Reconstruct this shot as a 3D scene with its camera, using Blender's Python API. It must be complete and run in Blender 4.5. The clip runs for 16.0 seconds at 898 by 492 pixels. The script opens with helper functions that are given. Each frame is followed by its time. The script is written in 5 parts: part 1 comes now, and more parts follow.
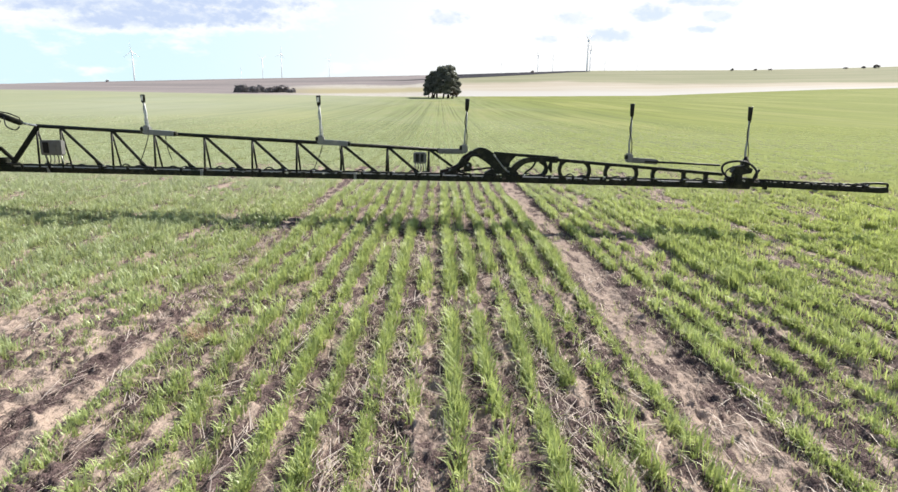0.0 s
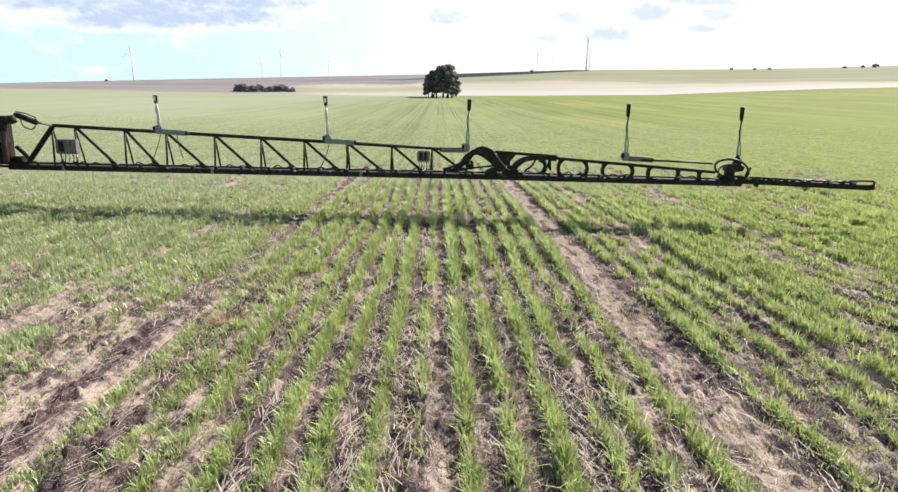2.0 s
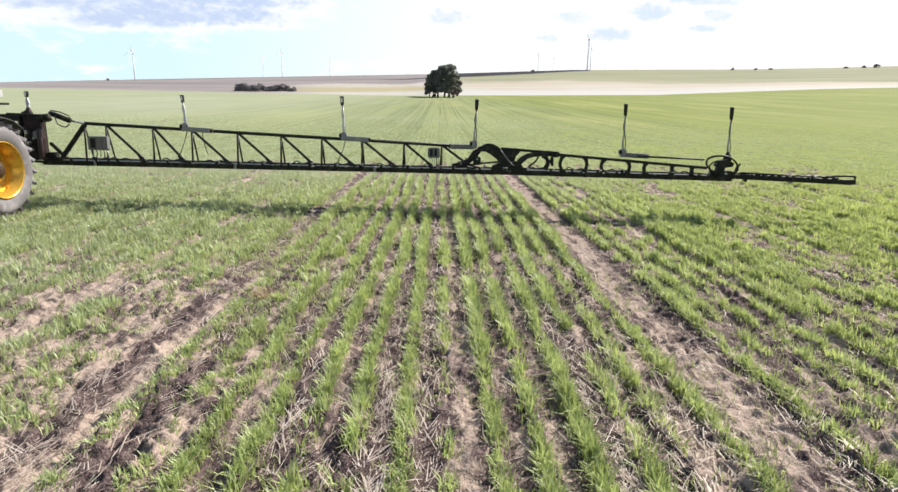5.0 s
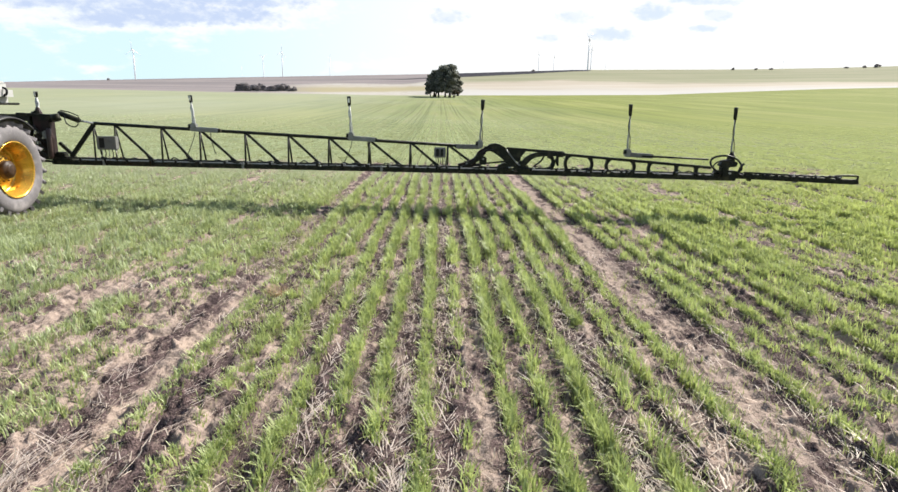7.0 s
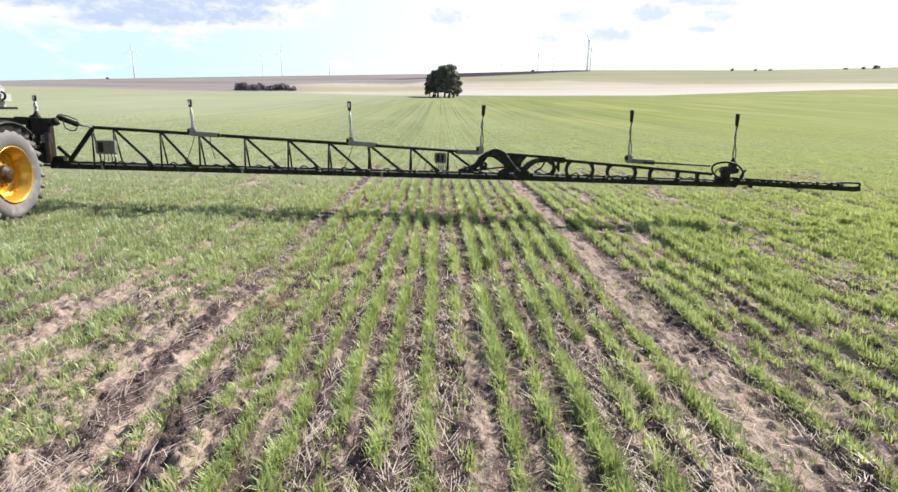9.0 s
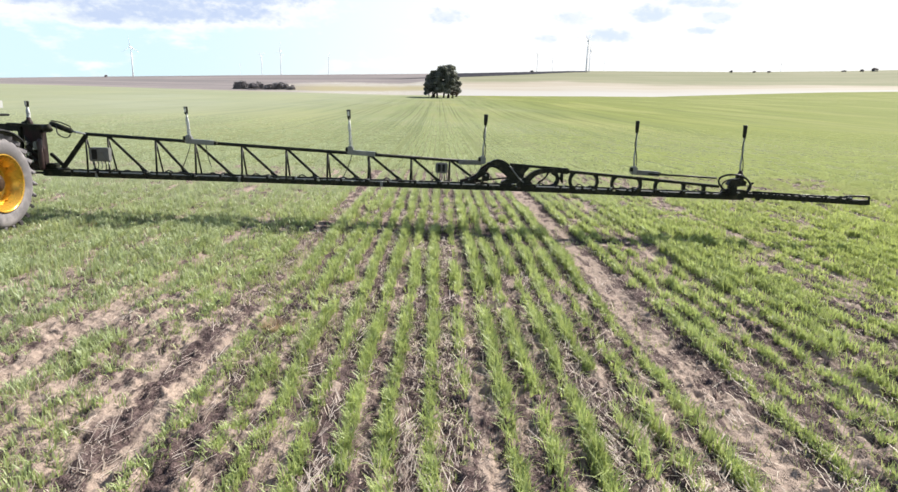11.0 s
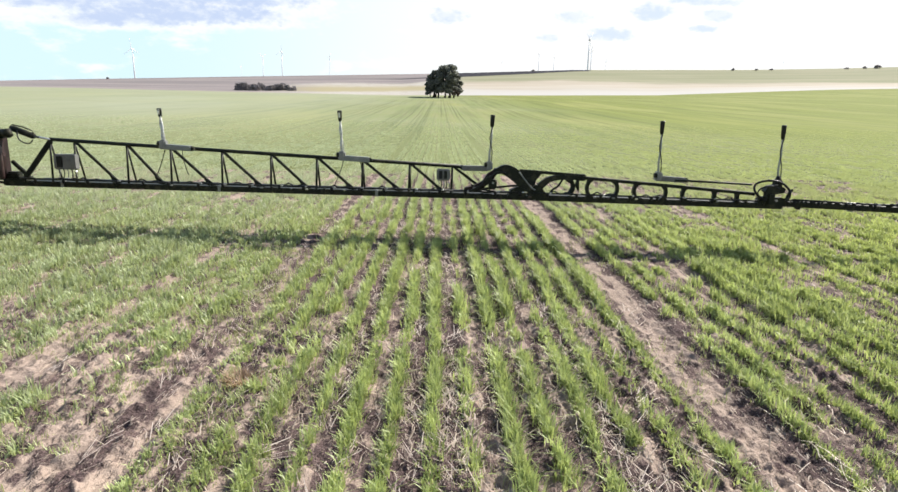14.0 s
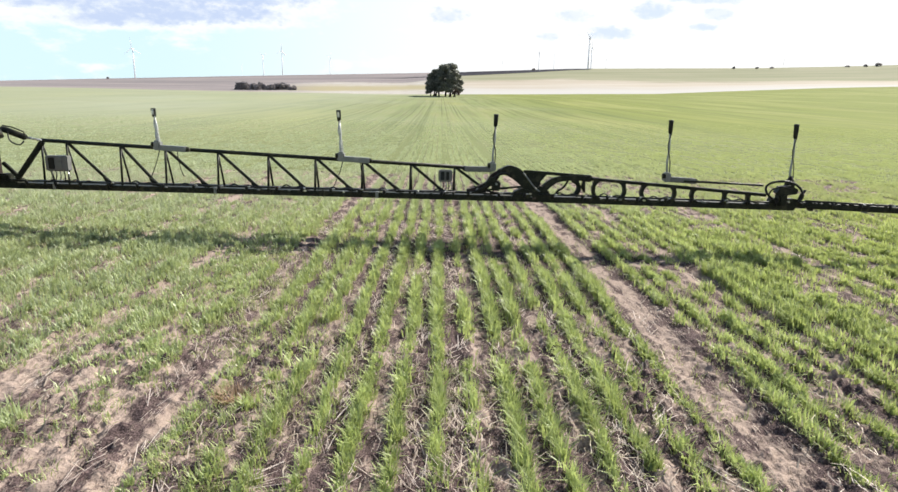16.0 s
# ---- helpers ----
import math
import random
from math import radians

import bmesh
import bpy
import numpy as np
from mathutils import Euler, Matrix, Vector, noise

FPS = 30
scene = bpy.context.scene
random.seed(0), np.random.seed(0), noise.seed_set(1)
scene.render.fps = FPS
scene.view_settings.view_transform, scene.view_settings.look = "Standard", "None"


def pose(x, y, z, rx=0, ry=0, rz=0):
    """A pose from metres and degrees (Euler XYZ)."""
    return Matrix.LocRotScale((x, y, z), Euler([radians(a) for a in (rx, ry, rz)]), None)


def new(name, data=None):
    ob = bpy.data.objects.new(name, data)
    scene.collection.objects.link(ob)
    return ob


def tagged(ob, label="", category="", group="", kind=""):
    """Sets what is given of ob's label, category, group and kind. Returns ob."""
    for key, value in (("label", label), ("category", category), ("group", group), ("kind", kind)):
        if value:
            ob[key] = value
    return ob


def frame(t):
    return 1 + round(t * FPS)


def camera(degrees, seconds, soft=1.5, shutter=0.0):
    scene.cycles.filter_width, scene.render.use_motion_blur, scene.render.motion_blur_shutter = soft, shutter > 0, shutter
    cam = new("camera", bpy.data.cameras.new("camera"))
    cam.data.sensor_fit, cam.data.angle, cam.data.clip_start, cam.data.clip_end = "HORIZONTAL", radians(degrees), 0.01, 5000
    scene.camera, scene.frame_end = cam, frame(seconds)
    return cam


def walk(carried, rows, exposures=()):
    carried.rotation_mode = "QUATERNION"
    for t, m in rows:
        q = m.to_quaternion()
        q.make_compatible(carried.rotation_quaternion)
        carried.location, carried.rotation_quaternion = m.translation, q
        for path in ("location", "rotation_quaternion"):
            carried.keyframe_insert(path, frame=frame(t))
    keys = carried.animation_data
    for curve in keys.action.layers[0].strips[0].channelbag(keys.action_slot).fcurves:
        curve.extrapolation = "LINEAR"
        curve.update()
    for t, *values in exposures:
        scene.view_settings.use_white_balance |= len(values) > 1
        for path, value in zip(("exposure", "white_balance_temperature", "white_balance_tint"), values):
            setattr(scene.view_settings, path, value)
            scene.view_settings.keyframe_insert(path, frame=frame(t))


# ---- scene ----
# ---- camera ----
cam = camera(73.0, 16.0, soft=1.5)
# seconds, x, y, z, tilt, lean, turn
PATH = [
    (0, 0.378, 1.373, 2.127, 77.376, -0.924, -0.863),
    (0.5, 0.367, 1.368, 2.181, 77.348, -1.015, -0.862),
    (1, 0.349, 1.266, 2.153, 77.321, -1.054, -0.866),
    (1.5, 0.327, 1.112, 2.095, 77.320, -0.972, -0.891),
    (2, 0.310, 0.961, 2.142, 77.310, -0.919, -0.915),
    (2.5, 0.282, 0.821, 2.192, 77.276, -1.096, -0.878),
    (3, 0.220, 0.687, 2.195, 77.276, -1.086, -0.841),
    (3.5, 0.169, 0.507, 2.159, 77.276, -1.100, -0.842),
    (4, 0.147, 0.346, 2.123, 77.284, -1.008, -0.850),
    (6.5, 0.065, 0.034, 2.153, 77.271, -1.008, -0.816),
    (7, 0.009, 0.026, 2.137, 77.271, -1.018, -0.804),
    (7.5, -0.001, -0.040, 2.087, 77.268, -1.126, -0.843),
    (8, 0.010, -0.096, 2.112, 77.272, -1.043, -0.946),
    (8.5, -0.000, -0.000, 2.220, 77.263, -1.100, -0.919),
    (9, -0.018, 0.105, 2.246, 77.265, -1.177, -0.860),
    (11.5, -0.086, 0.550, 2.449, 77.254, -1.545, -0.981),
    (12, -0.094, 0.757, 2.411, 77.285, -1.317, -0.994),
    (12.5, -0.079, 1.062, 2.382, 77.308, -1.130, -0.914),
    (13, -0.078, 1.328, 2.361, 77.301, -1.059, -0.884),
    (13.5, -0.090, 1.549, 2.412, 77.252, -1.146, -0.871),
    (14, -0.067, 1.723, 2.432, 77.243, -1.158, -0.827),
    (14.5, -0.080, 1.821, 2.529, 77.161, -1.394, -0.866),
    (15, -0.072, 1.885, 2.535, 77.153, -1.325, -0.840),
    (15.5, -0.086, 1.941, 2.474, 77.149, -1.089, -0.852),
    (16, -0.093, 2.038, 2.435, 77.154, -1.033, -0.794),
]
walk(cam, [(t, pose(x, y, z, rx, ry, rz)) for t, x, y, z, rx, ry, rz in PATH])

# ---- light ----
SUN_DIR = Vector((0.90, 0.75, 1.02)).normalized()  # towards the sun: ahead and to the right
SUN_ELEVATION = math.asin(SUN_DIR.z)
SUN_AZIMUTH = math.atan2(SUN_DIR.x, SUN_DIR.y)
scene.view_settings.exposure = 0.94

sun_data = bpy.data.lights.new("sun", "SUN")
sun_data.energy, sun_data.angle, sun_data.color = 5.0, radians(0.6), (1.0, 0.95, 0.86)
sun = new("sun", sun_data)
sun.rotation_euler = SUN_DIR.to_track_quat("Z", "Y").to_euler()


def node(tree, kind, **values):
    n = tree.nodes.new(kind)
    for key, value in values.items():
        n.inputs[key.replace("_", " ")].default_value = value
    return n


def math_node(tree, op, a, b=None, c=None, clamp=False):
    n = tree.nodes.new("ShaderNodeMath")
    n.operation, n.use_clamp = op, clamp
    for i, v in enumerate((a, b, c)):
        if v is None:
            continue
        if isinstance(v, (int, float)):
            n.inputs[i].default_value = v
        else:
            tree.links.new(v, n.inputs[i])
    return n.outputs[0]


def mix(tree, fac, a, b):
    n = tree.nodes.new("ShaderNodeMix")
    n.data_type = "RGBA"
    for i, v in ((0, fac), (6, a), (7, b)):
        if isinstance(v, (int, float)):
            n.inputs[i].default_value = v
        elif isinstance(v, tuple):
            n.inputs[i].default_value = (*v, 1)
        else:
            tree.links.new(v, n.inputs[i])
    return n.outputs[2]


def ramp(tree, value, low, high):
    """0 below low, 1 above high."""
    n = tree.nodes.new("ShaderNodeMapRange")
    n.interpolation_type = "SMOOTHSTEP"
    tree.links.new(value, n.inputs[0])
    n.inputs[1].default_value, n.inputs[2].default_value = low, high
    return n.outputs[0]


def noise_node(tree, vector, scale, detail=4.0, rough=0.55, stretch=None):
    if stretch:
        m = tree.nodes.new("ShaderNodeMapping")
        m.inputs["Scale"].default_value = stretch
        tree.links.new(vector, m.inputs["Vector"])
        vector = m.outputs[0]
    n = node(tree, "ShaderNodeTexNoise", Scale=scale, Detail=detail, Roughness=rough)
    tree.links.new(vector, n.inputs["Vector"])
    return n.outputs["Fac"]


# world: Nishita sky under a thin bright veil, with a few grey-blue cumulus shapes low over the land
world = bpy.data.worlds.new("sky")
scene.world = world
world.use_nodes = True
wt = world.node_tree
wt.nodes.clear()
sky = wt.nodes.new("ShaderNodeTexSky")
sky.sky_type, sky.sun_disc = "NISHITA", False
sky.sun_elevation, sky.sun_rotation = SUN_ELEVATION, SUN_AZIMUTH
sky.air_density, sky.dust_density, sky.ozone_density = 1.0, 0.6, 1.0
coord = wt.nodes.new("ShaderNodeTexCoord")
split = wt.nodes.new("ShaderNodeSeparateXYZ")
wt.links.new(coord.outputs["Generated"], split.inputs[0])
ahead = math_node(wt, "MAXIMUM", split.outputs[1], 0.05)
across = math_node(wt, "DIVIDE", split.outputs[0], ahead)  # tangent of the bearing
up = math_node(wt, "DIVIDE", split.outputs[2], ahead)      # tangent of the height
wobble = noise_node(wt, coord.outputs["Generated"], 16.0, 5.0, 0.6, (1, 1, 2.4))
fine = noise_node(wt, coord.outputs["Generated"], 75.0, 5.0, 0.6, (1, 1, 1.8))
# bearing, height, half width, half height of each cloud
CLOUDS = [
    (-0.44, 0.143, 0.17, 0.022), (-0.35, 0.156, 0.13, 0.012), (-0.49, 0.127, 0.09, 0.012), (-0.60, 0.150, 0.07, 0.012),
    (0.004, 0.141, 0.036, 0.011), (0.205, 0.142, 0.030, 0.010), (0.33, 0.155, 0.032, 0.013), (0.262, 0.119, 0.040, 0.009),
    (0.165, 0.111, 0.02, 0.006), (0.43, 0.150, 0.022, 0.009), (0.40, 0.171, 0.06, 0.007), (0.412, 0.130, 0.022, 0.006),
]
shade = None
for cx, cz, rx, rz in CLOUDS:
    dx = math_node(wt, "DIVIDE", math_node(wt, "SUBTRACT", across, cx), rx)
    dz = math_node(wt, "DIVIDE", math_node(wt, "SUBTRACT", up, cz), rz)
    d = math_node(wt, "ADD", math_node(wt, "MULTIPLY", dx, dx), math_node(wt, "MULTIPLY", dz, dz))
    shade = d if shade is None else math_node(wt, "MINIMUM", shade, d)
ragged = math_node(wt, "ADD", shade, math_node(wt, "MULTIPLY", math_node(wt, "SUBTRACT", math_node(wt, "ADD", math_node(wt, "MULTIPLY", wobble, 0.62), math_node(wt, "MULTIPLY", fine, 0.38)), 0.5), 7.0))
cloud = math_node(wt, "SUBTRACT", 1.0, ramp(wt, ragged, 0.0, 1.7))
blue = math_node(wt, "MULTIPLY", ramp(wt, across, 0.15, -0.5), 0.9)
veil = mix(wt, blue, (1.0, 1.0, 1.0), (0.66, 0.90, 1.0))
puffs = ramp(wt, noise_node(wt, coord.outputs["Generated"], 9.0, 5.0, 0.6, (1, 1, 2.6)), 0.54, 0.68)
veil = mix(wt, math_node(wt, "MULTIPLY", puffs, 0.8), veil, (1.0, 1.0, 1.0))
fringe = math_node(wt, "SUBTRACT", 1.0, ramp(wt, ragged, 1.4, 3.2))
veil = mix(wt, math_node(wt, "MULTIPLY", fringe, 0.8), veil, (1.0, 1.0, 1.0))
grey = mix(wt, ramp(wt, across, -0.2, 0.1), (0.57, 0.67, 0.89), (0.70, 0.79, 0.96))
billow = ramp(wt, noise_node(wt, coord.outputs["Generated"], 26.0, 4.0, 0.6, (1, 1, 2.2)), 0.36, 0.54)
veil = mix(wt, math_node(wt, "MULTIPLY", cloud, math_node(wt, "ADD", 0.58, math_node(wt, "MULTIPLY", billow, 0.42))), veil, grey)
sky_bg = node(wt, "ShaderNodeBackground", Strength=0.08)
wt.links.new(sky.outputs[0], sky_bg.inputs["Color"])
veil_bg = node(wt, "ShaderNodeBackground", Strength=0.565)
wt.links.new(veil, veil_bg.inputs["Color"])
blend = wt.nodes.new("ShaderNodeMixShader")
# the veil is thick low down and thins out towards the zenith
wt.links.new(math_node(wt, "SUBTRACT", 0.95, math_node(wt, "MULTIPLY", ramp(wt, split.outputs[2], 0.17, 0.32), 0.85)), blend.inputs[0])
wt.links.new(sky_bg.outputs[0], blend.inputs[1])
wt.links.new(veil_bg.outputs[0], blend.inputs[2])
world_out = wt.nodes.new("ShaderNodeOutputWorld")
wt.links.new(blend.outputs[0], world_out.inputs["Surface"])


# ---- materials ----
def material(name, rough=0.6, metal=0.0):
    m = bpy.data.materials.new(name)
    m.use_nodes = True
    t = m.node_tree
    b = t.nodes["Principled BSDF"]
    b.inputs["Roughness"].default_value, b.inputs["Metallic"].default_value = rough, metal
    pos = t.nodes.new("ShaderNodeNewGeometry")
    return m, t, b, pos.outputs["Position"], pos.outputs["Random Per Island"]


def bump(t, b, height, strength, distance):
    n = node(t, "ShaderNodeBump", Strength=strength, Distance=distance)
    t.links.new(height, n.inputs["Height"])
    t.links.new(n.outputs[0], b.inputs["Normal"])


def worn(name, base, wear, rough=0.5, metal=0.0, scale=6.0, amount=0.6, grain=0.002, shine=0.5):
    """Paint, rubber or metal with dust and wear at two scales."""
    m, t, b, pos, _ = material(name, rough, metal)
    b.inputs["Specular IOR Level"].default_value = shine
    broad = ramp(t, noise_node(t, pos, scale, 5.0), 0.45, 0.7)
    small = ramp(t, noise_node(t, pos, scale * 11, 4.0), 0.5, 0.75)
    fac = math_node(t, "MULTIPLY", math_node(t, "MAXIMUM", broad, math_node(t, "MULTIPLY", small, 0.7)), amount)
    t.links.new(mix(t, fac, base, wear), b.inputs["Base Color"])
    t.links.new(math_node(t, "ADD", math_node(t, "MULTIPLY", broad, 0.25), rough - 0.1, clamp=True), b.inputs["Roughness"])
    bump(t, b, noise_node(t, pos, scale * 25, 3.0), 0.3, grain)
    return m


# the wear tone also carries the olive of sunlit edges, spread in blotches
STEEL_DARK = worn("dark green-black boom paint", (0.005, 0.0075, 0.0045), (0.060, 0.056, 0.036), 0.6, 0.0, 8.0, 0.7, 0.003, 0.22)
STEEL_RED = worn("dark oxide mast paint", (0.012, 0.006, 0.006), (0.045, 0.022, 0.022), 0.6, 0.0, 7.0, 0.7, 0.003, 0.25)
OXIDE = worn("reddish ram paint", (0.035, 0.018, 0.017), (0.08, 0.05, 0.044), 0.5)
BRACKET = worn("grey zinc bracket", (0.16, 0.17, 0.17), (0.32, 0.31, 0.29), 0.5, 0.3)
POLE = worn("pale pole tape", (0.55, 0.56, 0.54), (0.12, 0.12, 0.12), 0.45, 0.0, 22.0, 0.8)
# darker copy of the pole, its shaded side put into the colour
POLE_SHADED = worn("pole with shade in its colour", (0.27, 0.28, 0.25), (0.48, 0.47, 0.43), 0.5, 0.0, 22.0, 0.8)
HEAD = worn("black sensor housing", (0.008, 0.010, 0.008), (0.04, 0.04, 0.035), 0.45, shine=0.3)
RUBBER = worn("dusty tyre rubber", (0.13, 0.12, 0.125), (0.30, 0.275, 0.275), 0.85, 0.0, 4.0, 0.85, 0.004)
HOSE = worn("black hose", (0.008, 0.008, 0.008), (0.03, 0.03, 0.03), 0.5, shine=0.3)
RIM = worn("yellow rim paint", (0.76, 0.44, 0.060), (0.34, 0.15, 0.02), 0.30, 0.55, 6.0, 0.65)
HUB = worn("dark greasy hub", (0.035, 0.018, 0.010), (0.11, 0.06, 0.03), 0.6, 0.0, 9.0, shine=0.25)
BODY = worn("pale tank plastic", (0.40, 0.40, 0.39), (0.30, 0.29, 0.27), 0.5, 0.0, 3.0, 0.4)
BOXGREY = worn("grey valve box", (0.15, 0.15, 0.145), (0.09, 0.085, 0.08), 0.6, shine=0.3)
BLACK = worn("black plastic", (0.008, 0.008, 0.008), (0.025, 0.025, 0.025), 0.55, shine=0.25)
CHROME = worn("bright fitting", (0.6, 0.6, 0.58), (0.4, 0.38, 0.34), 0.3, 0.7)
TOWER = worn("white turbine paint", (0.80, 0.81, 0.82), (0.72, 0.73, 0.75), 0.5, 0.0, 0.05, 0.5)
BARK = worn("dark bark", (0.05, 0.04, 0.03), (0.10, 0.08, 0.06), 0.9, 0.0, 2.0, 0.7, 0.02)


def leafy(name, dark, light, glow, scale=0.4, rough=0.55, lush=None, dull=None):
    """Thin leaves: colour by leaf and by patch, light passing through."""
    m, t, b, pos, isle = material(name, rough)
    patch = ramp(t, noise_node(t, pos, scale, 3.0), 0.35, 0.65)
    fac = math_node(t, "ADD", math_node(t, "MULTIPLY", isle, 0.6), math_node(t, "MULTIPLY", patch, 0.4), clamp=True)
    colour = mix(t, fac, dark, light)
    if lush:  # the stand grows thicker and greener towards +x
        where = t.nodes.new("ShaderNodeSeparateXYZ")
        t.links.new(pos, where.inputs[0])
        colour = mix(t, math_node(t, "MULTIPLY", ramp(t, where.outputs[0], 1.0, 14.0), 0.7), colour, mix(t, fac, *lush))
        if dull:  # and poorer, greyer towards -x
            colour = mix(t, math_node(t, "MULTIPLY", ramp(t, where.outputs[0], -0.6, -5.0), 0.7), colour, mix(t, fac, *dull))
    t.links.new(colour, b.inputs["Base Color"])
    through_light = t.nodes.new("ShaderNodeBsdfTranslucent")
    t.links.new(mix(t, 0.5, colour, glow), through_light.inputs["Color"])
    both = t.nodes.new("ShaderNodeMixShader")
    both.inputs[0].default_value = 0.40
    t.links.new(b.outputs[0], both.inputs[1])
    t.links.new(through_light.outputs[0], both.inputs[2])
    t.links.new(both.outputs[0], t.nodes["Material Output"].inputs["Surface"])
    return m


# the pale end of the leaf colour holds the sunlit blade highlights
WHEAT = leafy("young wheat", (0.110, 0.152, 0.044), (0.585, 0.660, 0.275), (0.58, 0.66, 0.20), 2.6, 0.45, ((0.165, 0.205, 0.036), (0.68, 0.725, 0.205)), ((0.155, 0.190, 0.110), (0.55, 0.605, 0.42)))
# far copy of the wheat: less contrast, bluish haze mixed into its colour
WHEAT_DULL = leafy("far wheat leaf with haze", (0.35, 0.385, 0.220), (0.505, 0.545, 0.325), (0.53, 0.58, 0.28), 0.5, 0.6, ((0.33, 0.365, 0.095), (0.475, 0.515, 0.140)), ((0.35, 0.385, 0.255), (0.50, 0.545, 0.375)))
WHEAT_STRAY = leafy("dull seedling leaf", (0.15, 0.175, 0.065), (0.50, 0.54, 0.25), (0.50, 0.55, 0.20), 3.0, 0.55)
STRAW = leafy("dry straw", (0.085, 0.052, 0.042), (0.82, 0.70, 0.57), (0.5, 0.42, 0.34), 2.0)
STRAW_PALE = leafy("bleached straw", (0.30, 0.235, 0.205), (0.80, 0.70, 0.62), (0.5, 0.42, 0.34), 2.0)
DRY = leafy("withered grass", (0.24, 0.155, 0.09), (0.50, 0.37, 0.24), (0.5, 0.35, 0.2), 3.0)
# haze is put into this leaf colour by lightening it
LEAF = leafy("dark tree leaves", (0.075, 0.080, 0.072), (0.27, 0.275, 0.245), (0.24, 0.25, 0.19), 0.25)
# greyed and lightened to hold far haze and soften backlit shade
SHRUB = leafy("grove leaves greyed by haze", (0.22, 0.205, 0.215), (0.34, 0.315, 0.315), (0.33, 0.30, 0.30), 0.05)
RUSSET = leafy("russet bush leaves", (0.11, 0.085, 0.072), (0.24, 0.185, 0.155), (0.22, 0.17, 0.13), 0.3)


def soil_material():
    """Smooth pinkish sand, long dark patches of matted residue and painted row shade, pale fibres lying in it."""
    m, t, b, pos, _ = material("sandy soil with residue", 0.95)
    b.inputs["Specular IOR Level"].default_value = 0.08
    s = t.nodes.new("ShaderNodeSeparateXYZ")
    t.links.new(pos, s.inputs[0])
    clods = noise_node(t, pos, 14.0, 5.0, 0.65)
    grain = noise_node(t, pos, 80.0, 3.0)
    patches = noise_node(t, pos, 3.4, 4.0, 0.62, (1.4, 0.55, 1))
    streak = noise_node(t, pos, 6.0, 5.0, 0.65, (2.0, 0.30, 1))
    sand = mix(t, ramp(t, clods, 0.3, 0.7), (0.25, 0.193, 0.160), (0.365, 0.287, 0.240))
    sand = mix(t, math_node(t, "MULTIPLY", ramp(t, noise_node(t, pos, 0.7, 3.0), 0.5, 0.7), 0.45), sand, (0.38, 0.295, 0.238))
    # residue tone, deepened to hold the shadow between rows too
    dark = mix(t, ramp(t, grain, 0.3, 0.7), (0.030, 0.021, 0.021), (0.150, 0.107, 0.102))
    # fibres: thin pale threads along the rows and across them
    turned = t.nodes.new("ShaderNodeMapping")
    turned.inputs["Rotation"].default_value = (0, 0, 0.6)
    t.links.new(pos, turned.inputs["Vector"])
    along = ramp(t, noise_node(t, pos, 55.0, 2.0, 0.5, (1.0, 0.09, 1)), 0.58, 0.66)
    slant = ramp(t, noise_node(t, turned.outputs[0], 48.0, 2.0, 0.5, (1.0, 0.10, 1)), 0.61, 0.68)
    threads = math_node(t, "MULTIPLY", math_node(t, "MAXIMUM", along, slant), ramp(t, streak, 0.40, 0.58))
    # wheel marks are swept bare, old stubble lines thick with residue, one darkened as row shade
    sway = math_node(t, "MULTIPLY", math_node(t, "SUBTRACT", noise_node(t, pos, 1.1, 3.0), 0.5), 0.30)
    x = math_node(t, "ADD", s.outputs[0], sway)

    def band(centres):
        out = None
        for centre, half in centres:
            d = math_node(t, "ABSOLUTE", math_node(t, "SUBTRACT", x, centre))
            k = ramp(t, d, half + 0.10, half - 0.05)
            out = k if out is None else math_node(t, "MAXIMUM", out, k)
        return out

    bare = band(TRACKS)
    thick = band(STUBBLE_SHADE_LINES)
    level = math_node(t, "ADD", math_node(t, "MULTIPLY", patches, 0.55), math_node(t, "ADD", math_node(t, "MULTIPLY", streak, 0.30), math_node(t, "MULTIPLY", clods, 0.15)))
    level = math_node(t, "ADD", level, math_node(t, "MULTIPLY", thick, 0.06))
    level = math_node(t, "SUBTRACT", level, math_node(t, "MULTIPLY", bare, 0.055))
    level = math_node(t, "SUBTRACT", level, math_node(t, "MULTIPLY", ramp(t, s.outputs[0], -1.2, -2.4), 0.028))
    keep = ramp(t, level, 0.446, 0.520)
    tone = mix(t, keep, sand, dark)
    pale = mix(t, grain, (0.34, 0.27, 0.23), (0.60, 0.50, 0.42))
    tone = mix(t, math_node(t, "MULTIPLY", threads, math_node(t, "ADD", math_node(t, "MULTIPLY", keep, 0.55), 0.15)), tone, pale)
    t.links.new(tone, b.inputs["Base Color"])
    h = math_node(t, "ADD", math_node(t, "ADD", clods, math_node(t, "MULTIPLY", grain, 0.15)), math_node(t, "MULTIPLY", threads, 0.5))
    bump(t, b, h, 1.0, 0.035)
    return m


